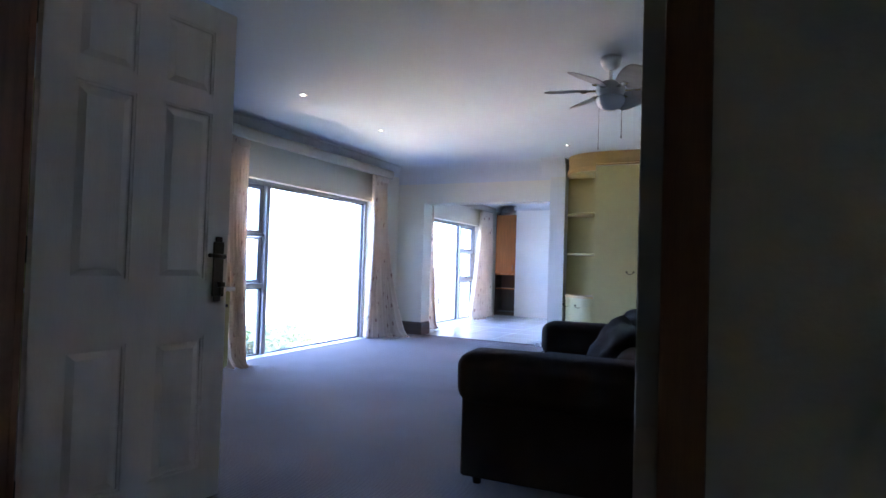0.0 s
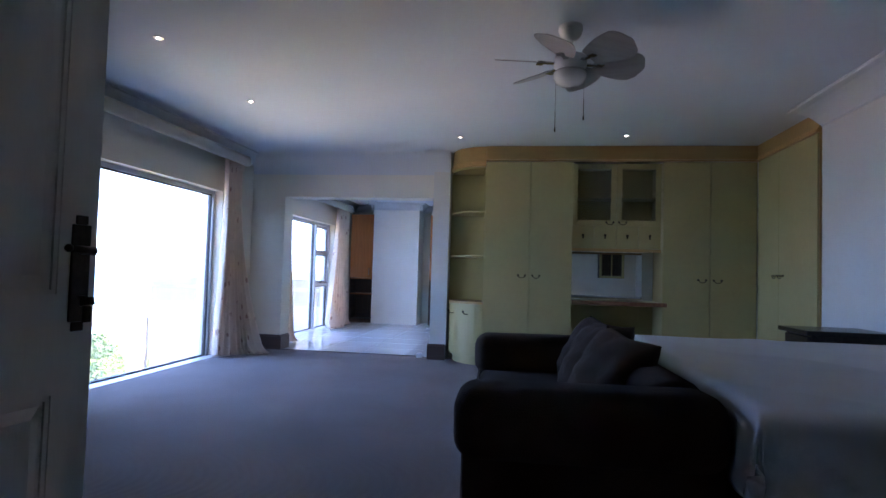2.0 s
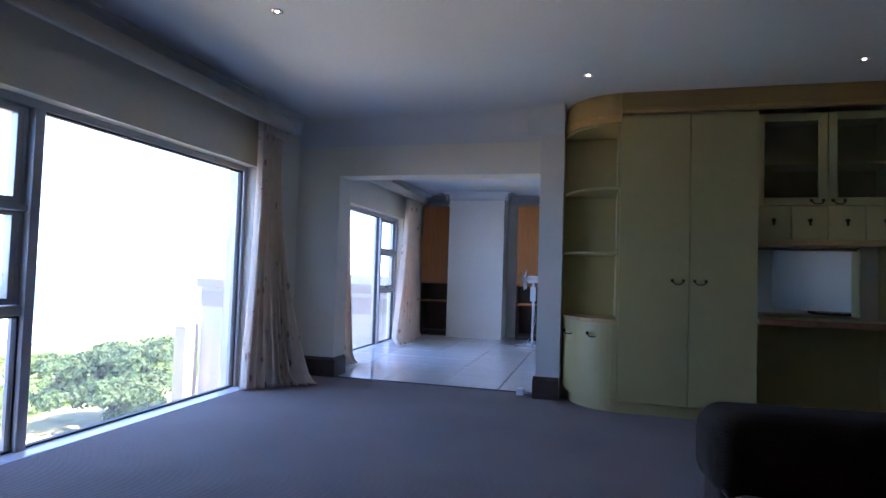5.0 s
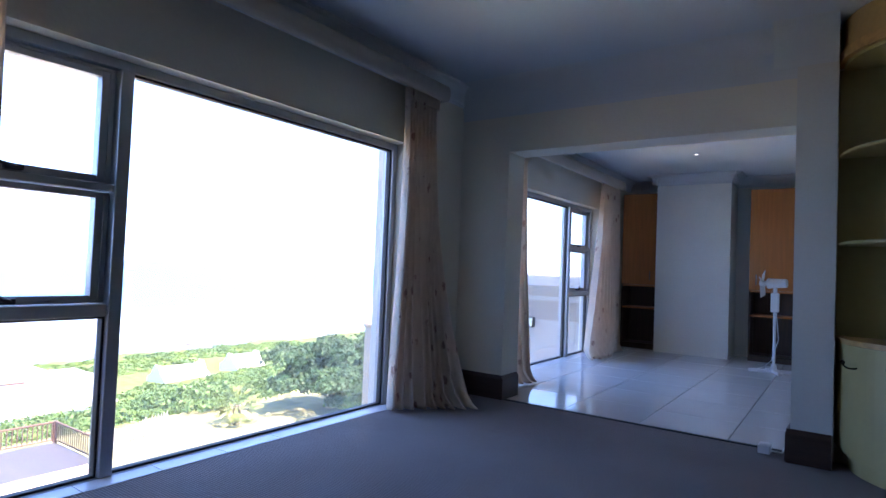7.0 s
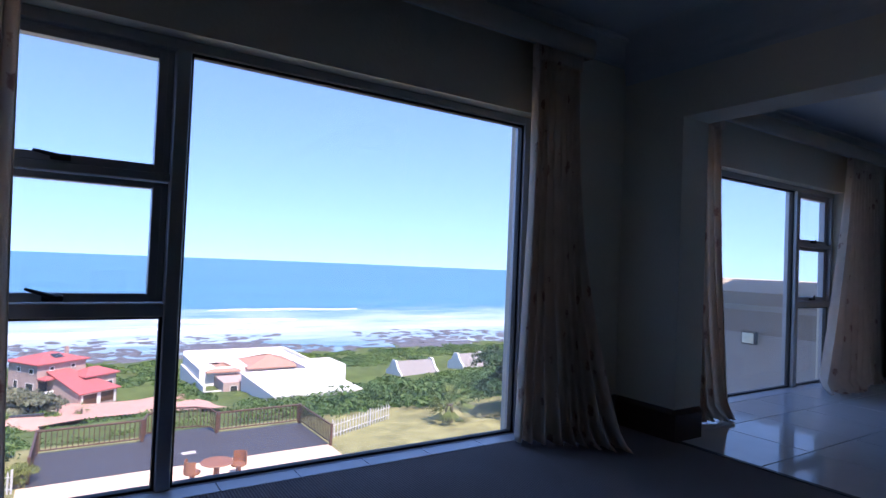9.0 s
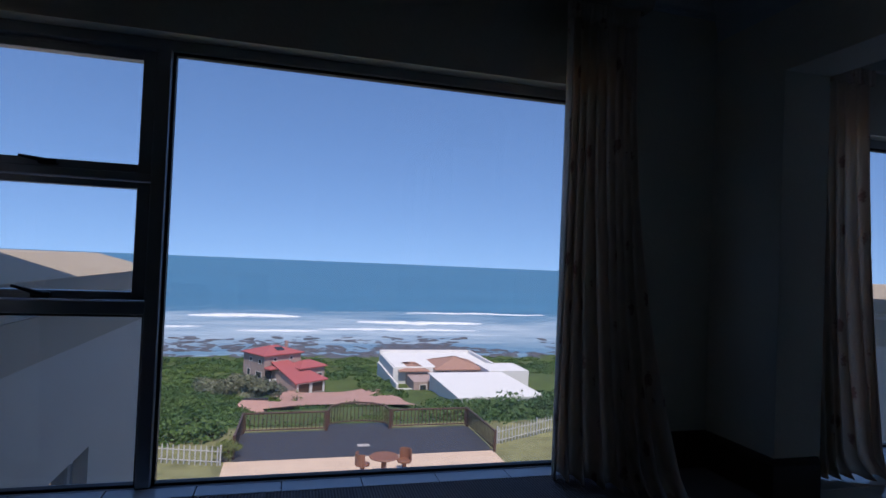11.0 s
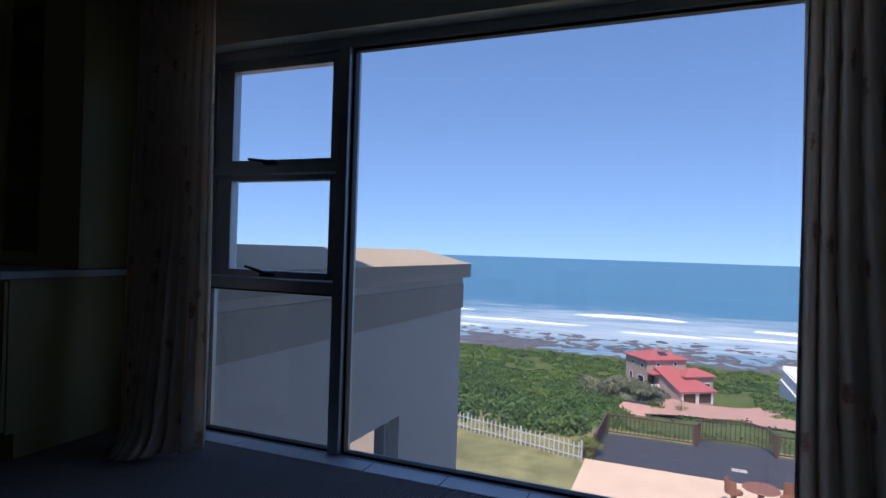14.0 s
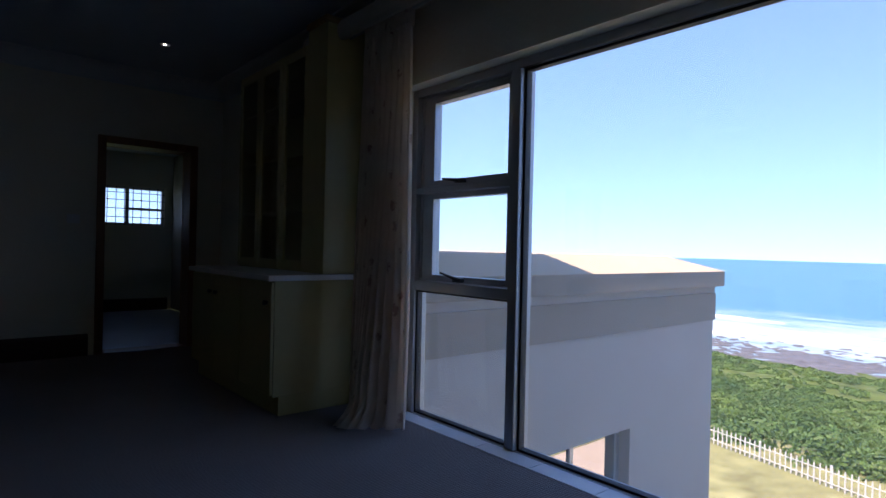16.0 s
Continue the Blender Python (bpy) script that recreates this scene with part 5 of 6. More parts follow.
xs = [40, 10, -6, -12, -18, -21, -23, -24.5, -26, -28, -31, -35] + [-40 - 4 * i for i in range(52)] + [-260, -300, -360, -420]
ys = [-4500, -1500, -600, -300] + [-220 + 5 * i for i in range(89)] + [300, 600, 1500, 4500]
land("ground", xs, ys, M_SCRUBGROUND, "green coastal slope falling to the sea", "ground")
lawn_x = [-0.3, -4, -8, -12, -16, -20, -22.5, -24.2]
land("lawn", lawn_x, [-30 + 3 * i for i in range(22)], M_LAWN, "patchy dry mown lawn round the house", "lawn", 0.02)
bm = bmesh.new()
box(bm, -4900, -200, -4900, 4900, SEA - 1, SEA)
setting("water", bm, sea_mat(), "blue sea with white surf near the shore", "sea")

for k, (x, y0, y1, h, w) in enumerate(((-392, -55, 15, 1.5, 9), (-362, 48, 132, 1.3, 8), (-333, -120, -38, 0.6, 6), (-326, 22, 118, 0.6, 7), (-318, -20, 24, 0.5, 6), (-300, -170, -90, 0.5, 5), (-430, 90, 210, 0.8, 4), (-378, -230, -120, 1.0, 6))):
    bm = bmesh.new()
    n = 60
    rows = []
    for i in range(n + 1):
        u = i / n
        y = y0 + (y1 - y0) * u
        e = math.sin(math.pi * u) ** 0.4
        c = x + 5 * noise.noise(Vector((y * 0.03, k, 0)))
        hh = h * e * (0.8 + 0.5 * noise.noise(Vector((y * 0.15, k, 3))))
        ww = w * e * (0.9 + 0.6 * noise.noise(Vector((y * 0.11, k, 7))))
        rows.append([bm.verts.new(p) for p in ((c + ww, y, SEA - 0.1), (c + ww * 0.5, y, SEA + hh * 0.6), (c, y, SEA + hh), (c - ww * 0.3, y, SEA + hh * 0.4), (c - ww * 0.5, y, SEA - 0.1))])
    for a, b in zip(rows, rows[1:]):
        for i in range(4):
            bm.faces.new((a[i], a[i + 1], b[i + 1], b[i]))
    tagged(link("breaker", bm, M_FOAM, True), "long white breaking wave rolling towards the rocks", "wave", "breaking waves", "thing")

rng = random.Random(5)
bm = bmesh.new()
for i in range(1100):
    y = rng.uniform(-190, 230)
    x = -rng.triangular(226, 300, 240)
    if noise.noise(Vector((x * 0.02, y * 0.02, 8))) < -0.18 and x < -240:
        continue
    r = rng.uniform(0.9, 2.8)
    m = Matrix.Translation((x, y, SEA - 0.1)) @ Matrix.Rotation(rng.uniform(0, 6), 4, "Z") @ Matrix.Diagonal((r, r * rng.uniform(0.9, 2.4), r * rng.uniform(0.16, 0.34), 1))
    vs = bmesh.ops.create_icosphere(bm, subdivisions=1, radius=1.0, matrix=m)["verts"]
    for v in vs:
        v.co += Vector((rng.uniform(-0.3, 0.3), rng.uniform(-0.3, 0.3), rng.uniform(-0.15, 0.15))) * r * 0.5
tagged(link("shore_rocks", bm, M_ROCK), "dark wet rocks along the shore", "rocks", kind="stuff")


sx, sy = [-224 - 2.5 * i for i in range(34)], [-200 + 3.5 * i for i in range(126)]
v = [(x, y, SEA - 0.05 + 0.9 * noise.noise(Vector((x * 0.035, y * 0.022, 4))) + 0.5 * noise.noise(Vector((x * 0.14, y * 0.10, 6))) + 0.3 * noise.noise(Vector((x * 0.4, y * 0.3, 2))) - max(0.0, -262 - x) * 0.022) for x in sx for y in sy]
k = len(sy)
me = bpy.data.meshes.new("rock_shelf")
me.from_pydata(v, [], [(i * k + j, (i + 1) * k + j, (i + 1) * k + j + 1, i * k + j + 1) for i in range(len(sx) - 1) for j in range(k - 1)])
me.materials.append(M_ROCK)
tagged(new("rock_shelf", me), "flat dark rock shelf with tidal pools", "rocks", kind="structure")


# ---- foliage ----
def leaves(rs, clumps, leaf, flat=0.0):
    """Leaf blades scattered through the shells of many clumps: rows of centre, radii and count."""
    pos, nor, size = [], [], []
    for cx, cy, cz, rx, rz, k in clumps:
        d = rs.normal(size=(k, 3))
        d /= np.linalg.norm(d, axis=1)[:, None]
        d[:, 2] = np.abs(d[:, 2]) * 1.0 - 0.18
        lump = 1 + 0.28 * np.sin(d[:, :1] * 5 + cx * 3) * np.sin(d[:, 1:2] * 6 + cy * 2) + 0.12 * np.sin(d[:, 2:] * 9 + cx)
        r = (0.72 + 0.30 * rs.random((k, 1))) * lump
        pos.append(np.array([cx, cy, cz]) + d * r * np.array([rx, rx, rz]))
        nor.append(d + 0.45 * rs.normal(size=(k, 3)))
        size.append(leaf * (0.6 + 0.8 * rs.random(k)) * (rx / 1.5) ** 0.35)
    p, n, s = np.concatenate(pos), np.concatenate(nor), np.concatenate(size)
    n /= np.linalg.norm(n, axis=1)[:, None]
    a = np.cross(n, rs.normal(size=n.shape))
    a /= np.linalg.norm(a, axis=1)[:, None]
    b = np.cross(n, a)
    a, b = a * s[:, None], b * (s * 0.55)[:, None]
    c = n * (s * 0.12)[:, None]
    v = np.stack([p - a, p - b + c, p + a, p + b + c], axis=1).reshape(-1, 3)
    f = np.arange(len(v)).reshape(-1, 4)
    return v, f


def leaf_object(name, clumps, leaf, material, seed):
    v, f = leaves(np.random.RandomState(seed), clumps, leaf)
    me = bpy.data.meshes.new(name)
    me.from_pydata(v.tolist(), [], f.tolist())
    me.materials.append(material)
    return new(name, me)


def clear_of(x, y):
    """True where the houses, drives and terrace leave room for scrub."""
    if -27 < x and 2.5 < y < 16:
        return False
    if -160 < x < -124 and -6 < y < 26:
        return False
    if -126 < x < -96 and 3 < y < 33:
        return False
    if -114 < x < -99 and -4.5 < y < 6:
        return False
    if -178 < x < -105 and 31 < y < 66:
        return False
    if -175 < x < -140 and 66 < y < 130:
        return False
    return True


rng = random.Random(11)
near, mid, far = [], [], []
while len(near) < 300:
    d, y = rng.uniform(22.5, 62), rng.uniform(-45, 50)
    if 3 < y < 15.2 and d < 33 or (d < 25.5 and 15 < y < 21) or not clear_of(-d, y):
        continue
    r = rng.uniform(1.0, 2.1)
    if 2 < y < 16 and d < 55:
        r *= 0.7
    low = 1.2 if -0.07 < (y - 6.2) / (d + 2.8) < 0.26 and d > 42 else 0.0
    near.append((-d, y, ground_z(-d, y) + 0.25 * r - low, r, r * rng.uniform(0.6, 0.9), 900))
for i in range(26):                      # hedge along the fences
    y = rng.uniform(-16, 3)
    near.append((-22.4 - rng.uniform(0, 1.6), y, -6.9, rng.uniform(0.8, 1.2), rng.uniform(0.9, 1.3), 600))
for i in range(26):
    y = rng.uniform(16, 40)
    near.append((-23.8 - rng.uniform(0, 3.0), y, -7.0, rng.uniform(1.0, 1.7), rng.uniform(1.1, 2.0), 750))
while len(mid) < 620:
    d, y = rng.uniform(58, 130), rng.uniform(-95, 105)
    if clear_of(-d, y):
        r = rng.uniform(1.2, 3.4)
        low = 1.6 if -0.07 < (y - 6.2) / (d + 2.8) < 0.26 and d < 97 else 0.0
        mid.append((-d, y, ground_z(-d, y) + 0.2 * r - low, r, r * rng.uniform(0.34, 0.6), 560))
while len(far) < 900:
    d, y = rng.uniform(120, 222), rng.uniform(-170, 190)
    if clear_of(-d, y) and rng.random() < 1.15 - 0.0 * d:
        r = rng.uniform(1.8, 4.0)
        far.append((-d, y, ground_z(-d, y) + 0.1 * r, r, r * rng.uniform(0.20, 0.36), 340))
tagged(leaf_object("coastal_scrub", near, 0.10, M_LEAF, 1), "dense bright green coastal bushes", "bushes", kind="stuff")
tagged(leaf_object("slope_scrub", mid, 0.17, M_LEAF, 2), "thick green bushes on the slope", "bushes", kind="stuff")
tagged(leaf_object("distant_scrub", far, 0.30, M_LEAF, 3), "low green scrub near the shore", "bushes", kind="stuff")


def tree(x, y, h, clumps, leaf, material, seed, label, name="tree"):
    g = ground_z(x, y)
    t = thing(name, x, y, g, label, "tree")
    bm = bmesh.new()
    top = Vector((x, y, g + h * 0.45))
    tube(bm, (x, y, g - 0.2), top, 0.20, 0.12, 8)
    for cx, cy, cz, r, rz, k in clumps:
        tube(bm, top - Vector((0, 0, 0.3)), (cx, cy, cz), 0.08, 0.02, 6)
    part("trunk", bm, M_BARK, t)
    o = leaf_object("crown", clumps, leaf, material, seed)
    o.parent = t
    o.matrix_parent_inverse = t.matrix_basis.inverted()


rng = random.Random(3)
cl = []
for i in range(26):
    a, r = rng.uniform(0, 6.28), rng.uniform(0, 2.3)
    cl.append((-19.6 + r * math.cos(a), 26.0 + 1.2 * r * math.sin(a), -6.6 + rng.uniform(0.9, 3.6) - 0.25 * r, rng.uniform(0.8, 1.3), rng.uniform(0.7, 1.1), 1000))
tree(-19.6, 26.0, 4.0, cl, 0.115, M_LEAFDARK, 21, "dense rounded dark green milkwood tree on the lawn")
cl = []
for i in range(44):
    a, r = rng.uniform(0, 6.28), rng.uniform(0, 6.5)
    cl.append((-127 + 0.7 * r * math.cos(a), -3.2 + 1.3 * r * math.sin(a), ground_z(-127, -2) + rng.uniform(1.0, 4.4) - 0.2 * r, rng.uniform(1.6, 2.6), rng.uniform(1.3, 2.0), 220))
tree(-127, -2.5, 5.0, cl, 0.32, M_LEAFGREY, 22, "broad grey-green shrub beside the red-roofed house", "shrub")


rng = random.Random(17)
cl = [(-19.75 + rng.uniform(-0.4, 0.3), 3.75 + rng.uniform(-0.35, 0.25), -6.6 + rng.uniform(0.15, 0.55), rng.uniform(0.22, 0.36), rng.uniform(0.2, 0.34), 260) for i in range(9)]
tree(-19.75, 3.7, 0.5, cl, 0.06, M_FROND, 23, "small yellow-green shrub at the corner of the terrace", "shrub")


def palm(x, y, h, n, ln, label):
    g = ground_z(x, y)
    t = thing("palm", x, y, g, label, "palm tree")
    bm = bmesh.new()
    tube(bm, (x, y, g - 0.1), (x, y, g + h), 0.22, 0.18, 10)
    part("trunk", bm, M_BARK, t)
    bm = bmesh.new()
    rg = random.Random(9)
    for i in range(n):
        a, e = rg.uniform(0, 6.28), rg.uniform(-0.5, 1.35)
        l = ln * rg.uniform(0.75, 1.1)
        d = Vector((math.cos(a) * math.cos(e), math.sin(a) * math.cos(e), math.sin(e)))
        side = Vector((-math.sin(a), math.cos(a), 0))
        c = Vector((x, y, g + h))
        fan = c + d * l * 0.5
        for j in range(9):
            s = (j - 4) / 4
            tip = c + d * l * (1.0 - 0.25 * s * s) + side * s * l * 0.42 + Vector((0, 0, -0.18 * l * (0.4 + abs(s))))
            w = d.cross(side) * 0.012 + side * 0.028
            q = [bm.verts.new(p) for p in (fan - w, fan + w, tip)]
            bm.faces.new(q)
        q = [bm.verts.new(p) for p in (c - side * 0.015, c + side * 0.015, fan + side * 0.015, fan - side * 0.015)]
        bm.faces.new(q)
    part("crown", bm, M_FROND, t, "spiky yellow-green fan fronds")


palm(-20.3, 20.6, 0.9, 46, 1.35, "low spiky fan palm on the lawn edge")
palm(-122, 8.5, 1.6, 30, 2.0, "small garden palm by the brick drive")

# ---- house wings seen from the window ----
def wing(y0, y1, face, low_window, label):
    """A lower wing of the house running towards the sea, with a stepped parapet and a chamfered coping; face: the y of the side seen."""
    t = thing("house_wing", -2.4, (y0 + y1) / 2, -6.6, label, "house")
    x0, x1 = -4.62, WO - 0.01
    s = 1 if face == y1 else -1
    th = 0.25
    f0, f1 = sorted((face - s * th, face))
    if low_window:
        a, b, z0, z1 = -2.86, -0.75, -2.2, -0.69
        part("wall", boxes((x0, a, f0, f1, -6.7, 0.62), (b, x1, f0, f1, -6.7, 0.62), (a, b, f0, f1, z1, 0.62), (a, b, f0, f1, -6.7, z0)), M_STUCCOG, t)
        w = part("window", boxes((a, a + 0.05, f0 + 0.08, f0 + 0.13, z0, z1), (b - 0.05, b, f0 + 0.08, f0 + 0.13, z0, z1), (a + 0.05, b - 0.05, f0 + 0.08, f0 + 0.13, z1 - 0.05, z1), (a + 0.05, b - 0.05, f0 + 0.08, f0 + 0.13, z0, z0 + 0.05), (-2.1, -2.05, f0 + 0.08, f0 + 0.13, z0 + 0.05, z1 - 0.05)), M_ALU, t)
        part("pane", boxes((a + 0.05, -2.101, f0 + 0.10, f0 + 0.108, z0 + 0.05, z1 - 0.05)), M_COATED, w, "reflective glass pane")
        part("pane", boxes((-2.049, b - 0.05, f0 + 0.10, f0 + 0.108, z0 + 0.05, z1 - 0.05)), M_COATED, w, "reflective glass pane")
    else:
        part("wall", boxes((x0, x1, f0, f1, -6.7, 0.62)), M_STUCCOG, t)
    o0, o1 = (y0, f0) if s > 0 else (f1, y1)
    part("end_wall", boxes((x0, x0 + th, o0, o1, -6.7, 0.62)), M_STUCCO, t)
    part("flat_roof", boxes((x0 + th, x1, o0, o1, 0.35, 0.5)), M_STUCCO, t)
    e = 0.02
    # raised band, coloured dark to show the coping's shade
    part("lower_band", boxes((x0 - e, x1, y0 - e, y1 + e, 0.28, 0.60)), M_BANDSHADE, t, "plaster band with the coping's shade in its colour")
    part("recess_band", boxes((x0 - 0.012, x1, y0 - 0.012, y1 + 0.012, 0.602, 0.68)), M_STUCCOG, t)
    bm = bmesh.new()
    lo = [(x0 - 0.09, y0 - 0.09), (x1, y0 - 0.09), (x1, y1 + 0.09), (x0 - 0.09, y1 + 0.09)]
    c = 0.40
    hi = [(x0 + c, y0 + c), (x1, y0 + c), (x1, y1 - c), (x0 + c, y1 - c)]
    rings = [[bm.verts.new((x, y, z)) for x, y in q] for q, z in ((lo, 0.853), (lo, 0.858), (hi, 1.025))]
    for p, q in zip(rings, rings[1:]):
        for i in range(4):
            bm.faces.new((p[i], p[(i + 1) % 4], q[(i + 1) % 4], q[i]))
    bm.faces.new(rings[0])
    bm.faces.new(rings[2])
    bmesh.ops.recalc_face_normals(bm, faces=bm.faces)
    part("coping", bm, M_STUCCO, t, "cream chamfered coping")
    # upright face below the coping, its shade put into the colour
    part("fascia", boxes((x0 - 0.088, x1, y0 - 0.088, y1 + 0.088, 0.682, 0.853)), M_BANDSHADE, t, "plaster fascia with shade put into its colour")
    return t


wing(0.6, 4.02, 4.02, True, "cream-coped plastered wing of the house with a lower window")
wing(12.75, 16.2, 12.75, False, "cream-coped plastered wing of the house with an outdoor lamp")
pier = thing("balcony_pier", -4.8, 12.5, -6.6, "low plastered balcony pier at the end of the wing", "balcony")
part("wall", boxes((-4.92, -4.66, 12.35, 12.74, -6.7, -0.16)), M_STUCCO, pier)
part("cap", boxes((-4.95, -4.66, 12.32, 12.74, -0.158, -0.08), bevel=0.02), M_STUCCO, pier)
lamp = thing("outdoor_wall_lamp", -1.42, 12.66, 0.2, "square black outdoor floodlight on the plastered wall", "wall lamp")
part("bracket", boxes((-1.45, -1.39, 12.66, 12.748, 0.20, 0.26)), M_BLACK, lamp)
bm = boxes((-1.52, -1.32, 12.58, 12.66, 0.14, 0.32), bevel=0.012)
part("housing", bm, M_BLACK, lamp)
part("lens", boxes((-1.50, -1.34, 12.574, 12.58, 0.16, 0.30)), M_CHROME, lamp)
hr = thing("stair_rail", -4.6, 4.3, -6.6, "dark metal handrail beside the wing", "handrail")
bm = bmesh.new()
tube(bm, (-3.65, 4.3, -1.59), (-5.4, 4.3, -2.40), 0.028, n=8)
part("rail", bm, M_BLACK, hr)
for x, z in ((-3.7, -1.62), (-4.5, -1.99), (-5.35, -2.38)):
    bm = bmesh.new()
    tube(bm, (x, 4.3, -6.6), (x, 4.3, z), 0.02, n=8)
    part("post", bm, M_BLACK, hr)

# ---- terrace, deck and railing ----
setting("pavement", boxes((-19.5, -9.5, 3.7, 14.1, -6.75, -6.57), bevel=0.01), M_PAVING, "tan paved terrace below the house", "terrace")
pool = thing("swimming_pool", -13.3, 6.6, -6.57, "turquoise swimming pool with a raised white edge on the terrace", "pool")
part("edge", boxes((-16.15, -15.9, 4.5, 8.2, -6.57, -6.48), (-15.9, -10.4, 4.5, 4.75, -6.57, -6.48), (-15.9, -10.4, 7.95, 8.2, -6.57, -6.48), (-10.4, -10.15, 4.5, 8.2, -6.57, -6.48), bevel=0.01), M_WHITEWASH, pool, "white raised pool edge")
part("pool_water", boxes((-15.9, -10.4, 4.75, 7.95, -6.57, -6.535)), M_TEAL, pool, "clear turquoise water")
deck = tagged(new("deck"), "dark stained timber deck at the terrace edge", "deck", kind="structure")
deck.location = (-21, 9, -6.6)
part("deck_frame", boxes((-22.95, -19.51, 3.95, 14.1, -6.9, -6.60), (-24.0, -22.95, 7.6, 10.4, -6.9, -6.60)), M_BLACK, deck)
bm = boxes((-0.065, 0.065, 0.0, 10.16, -0.03, 0.0), bevel=0.004)
board = bpy.data.meshes.new("deck_board")
bm.to_mesh(board)
bm.free()
board.materials.append(M_DECK)
bm = boxes((-0.065, 0.065, 0.0, 2.8, -0.03, 0.0), bevel=0.004)
board2 = bpy.data.meshes.new("deck_board_short")
bm.to_mesh(board2)
bm.free()
board2.materials.append(M_DECK)
for k in range(25):
    o = new("deck_board", board)
    o.parent, o.matrix_parent_inverse = deck, deck.matrix_basis.inverted()
    o.location = (-19.58 - 0.138 * k, 3.94, -6.565)
for k in range(7):
    o = new("deck_board", board2)
    o.parent, o.matrix_parent_inverse = deck, deck.matrix_basis.inverted()
    o.location = (-23.03 - 0.138 * k, 7.6, -6.565)

hatch = thing("deck_hatch", -20.75, 8.95, -6.564, "small pale grey hatch cover set on the dark deck", "hatch")
part("cover", boxes((-20.9, -20.6, 8.7, 9.2, -6.5645, -6.55), bevel=0.004), M_STUCCOG, hatch)
part("lifting_ring", boxes((-20.77, -20.73, 8.92, 8.98, -6.55, -6.54), bevel=0.003), M_BLACK, hatch)

bm = boxes((-0.018, 0.018, -0.018, 0.018, 0.0, 0.66))
baluster = bpy.data.meshes.new("baluster")
bm.to_mesh(baluster)
bm.free()
baluster.materials.append(M_RAIL)


def railing(pts, label):
    c = sum((Vector((*p, 0)) for p in pts), Vector()) / len(pts)
    t = thing("deck_railing", c.x, c.y, -6.56, label, "railing", "deck railings")
    z0 = -6.56
    for i, p in enumerate(pts):
        if i in (0, len(pts) - 1):
            part("post", boxes((p[0] - 0.05, p[0] + 0.05, p[1] - 0.05, p[1] + 0.05, z0, z0 + 0.88), bevel=0.008), M_RAIL, t)
    for z, r in ((z0 + 0.83, 0.042), (z0 + 0.12, 0.03)):
        bm = bmesh.new()
        n = len(pts) - 1
        for i, (a, b) in enumerate(zip(pts, pts[1:])):
            h = [0.13 * math.sin(math.pi * k / n) if n > 2 and z > z0 + 0.5 else 0.0 for k in (i, i + 1)]
            tube(bm, (*a, z + h[0]), (*b, z + h[1]), r, n=6)
        part("rail", bm, M_RAIL, t)
    for a, b in zip(pts, pts[1:]):
        l = math.hypot(b[0] - a[0], b[1] - a[1])
        k = max(1, round(l / 0.17))
        for i in range(k):
            u = (i + 0.5) / k
            o = new("baluster", baluster)
            o.parent, o.matrix_parent_inverse = t, t.matrix_basis.inverted()
            o.location = (a[0] + (b[0] - a[0]) * u, a[1] + (b[1] - a[1]) * u, z0 + 0.15)
            if len(pts) > 3:
                o.scale.z = 1 + 0.19 * math.sin(math.pi * (pts.index(a) + u) / (len(pts) - 1))


railing([(-19.8, 4.0), (-22.85, 4.08)], "short red-brown wooden side railing of the deck")
railing([(-22.9, 4.12), (-22.95, 7.55)], "straight red-brown wooden deck railing")
railing([(-22.97, 7.60), (-23.55, 7.78), (-23.85, 8.3), (-23.95, 9.0), (-23.85, 9.7), (-23.55, 10.22), (-22.97, 10.40)], "bowed red-brown wooden deck railing")
railing([(-22.95, 10.45), (-22.95, 14.02)], "straight red-brown wooden deck railing")
railing([(-22.9, 14.06), (-19.3, 14.10)], "short red-brown wooden side railing of the deck")

M_GARDEN = wood("red_brown_garden_wood", (0.20, 0.085, 0.05), 0.6, "X")
gt = thing("garden_table", -17.2, 9.2, -6.57, "round red-brown garden table on a pedestal", "table")
bm = bmesh.new()
lathe(bm, [(0.0, -5.86), (0.50, -5.86), (0.52, -5.84), (0.50, -5.815), (0.0, -5.815)], -17.2, 9.2, 28)
part("tabletop", bm, M_GARDEN, gt)
bm = bmesh.new()
lathe(bm, [(0.0, -6.57), (0.30, -6.57), (0.28, -6.50), (0.10, -6.45), (0.09, -6.0), (0.16, -5.86), (0.0, -5.86)], -17.2, 9.2, 20)
part("pedestal", bm, M_GARDEN, gt)
gc = thing("garden_chair", 0, 0, 0, "red-brown tub garden chair beside the round table", "chair", "garden chairs")
bm = bmesh.new()
lathe(bm, [(0.0, 0.0), (0.22, 0.0), (0.20, 0.06), (0.09, 0.10), (0.08, 0.34), (0.22, 0.40), (0.0, 0.40)], 0, 0, 18)
part("pedestal", bm, M_GARDEN, gc)
bm = bmesh.new()
lathe(bm, [(0.0, 0.40), (0.25, 0.40), (0.26, 0.44), (0.25, 0.47), (0.0, 0.47)], 0, 0, 18)
part("seat", bm, M_GARDEN, gc)
bm = bmesh.new()
out = [(0.27 * math.cos(radians(a)), 0.27 * math.sin(radians(a))) for a in range(100, 261, 16)]
inn = [(0.235 * math.cos(radians(a)), 0.235 * math.sin(radians(a))) for a in range(260, 99, -16)]
prism(bm, out + inn, "z", 0.42, 0.84)
part("backrest", bm, M_GARDEN, gc)
gc.matrix_basis = pose(-17.4, 8.48, -6.57, 0, 0, 110)
copy_thing(gc, pose(-17.55, 10.0, -6.57, 0, 0, -50))


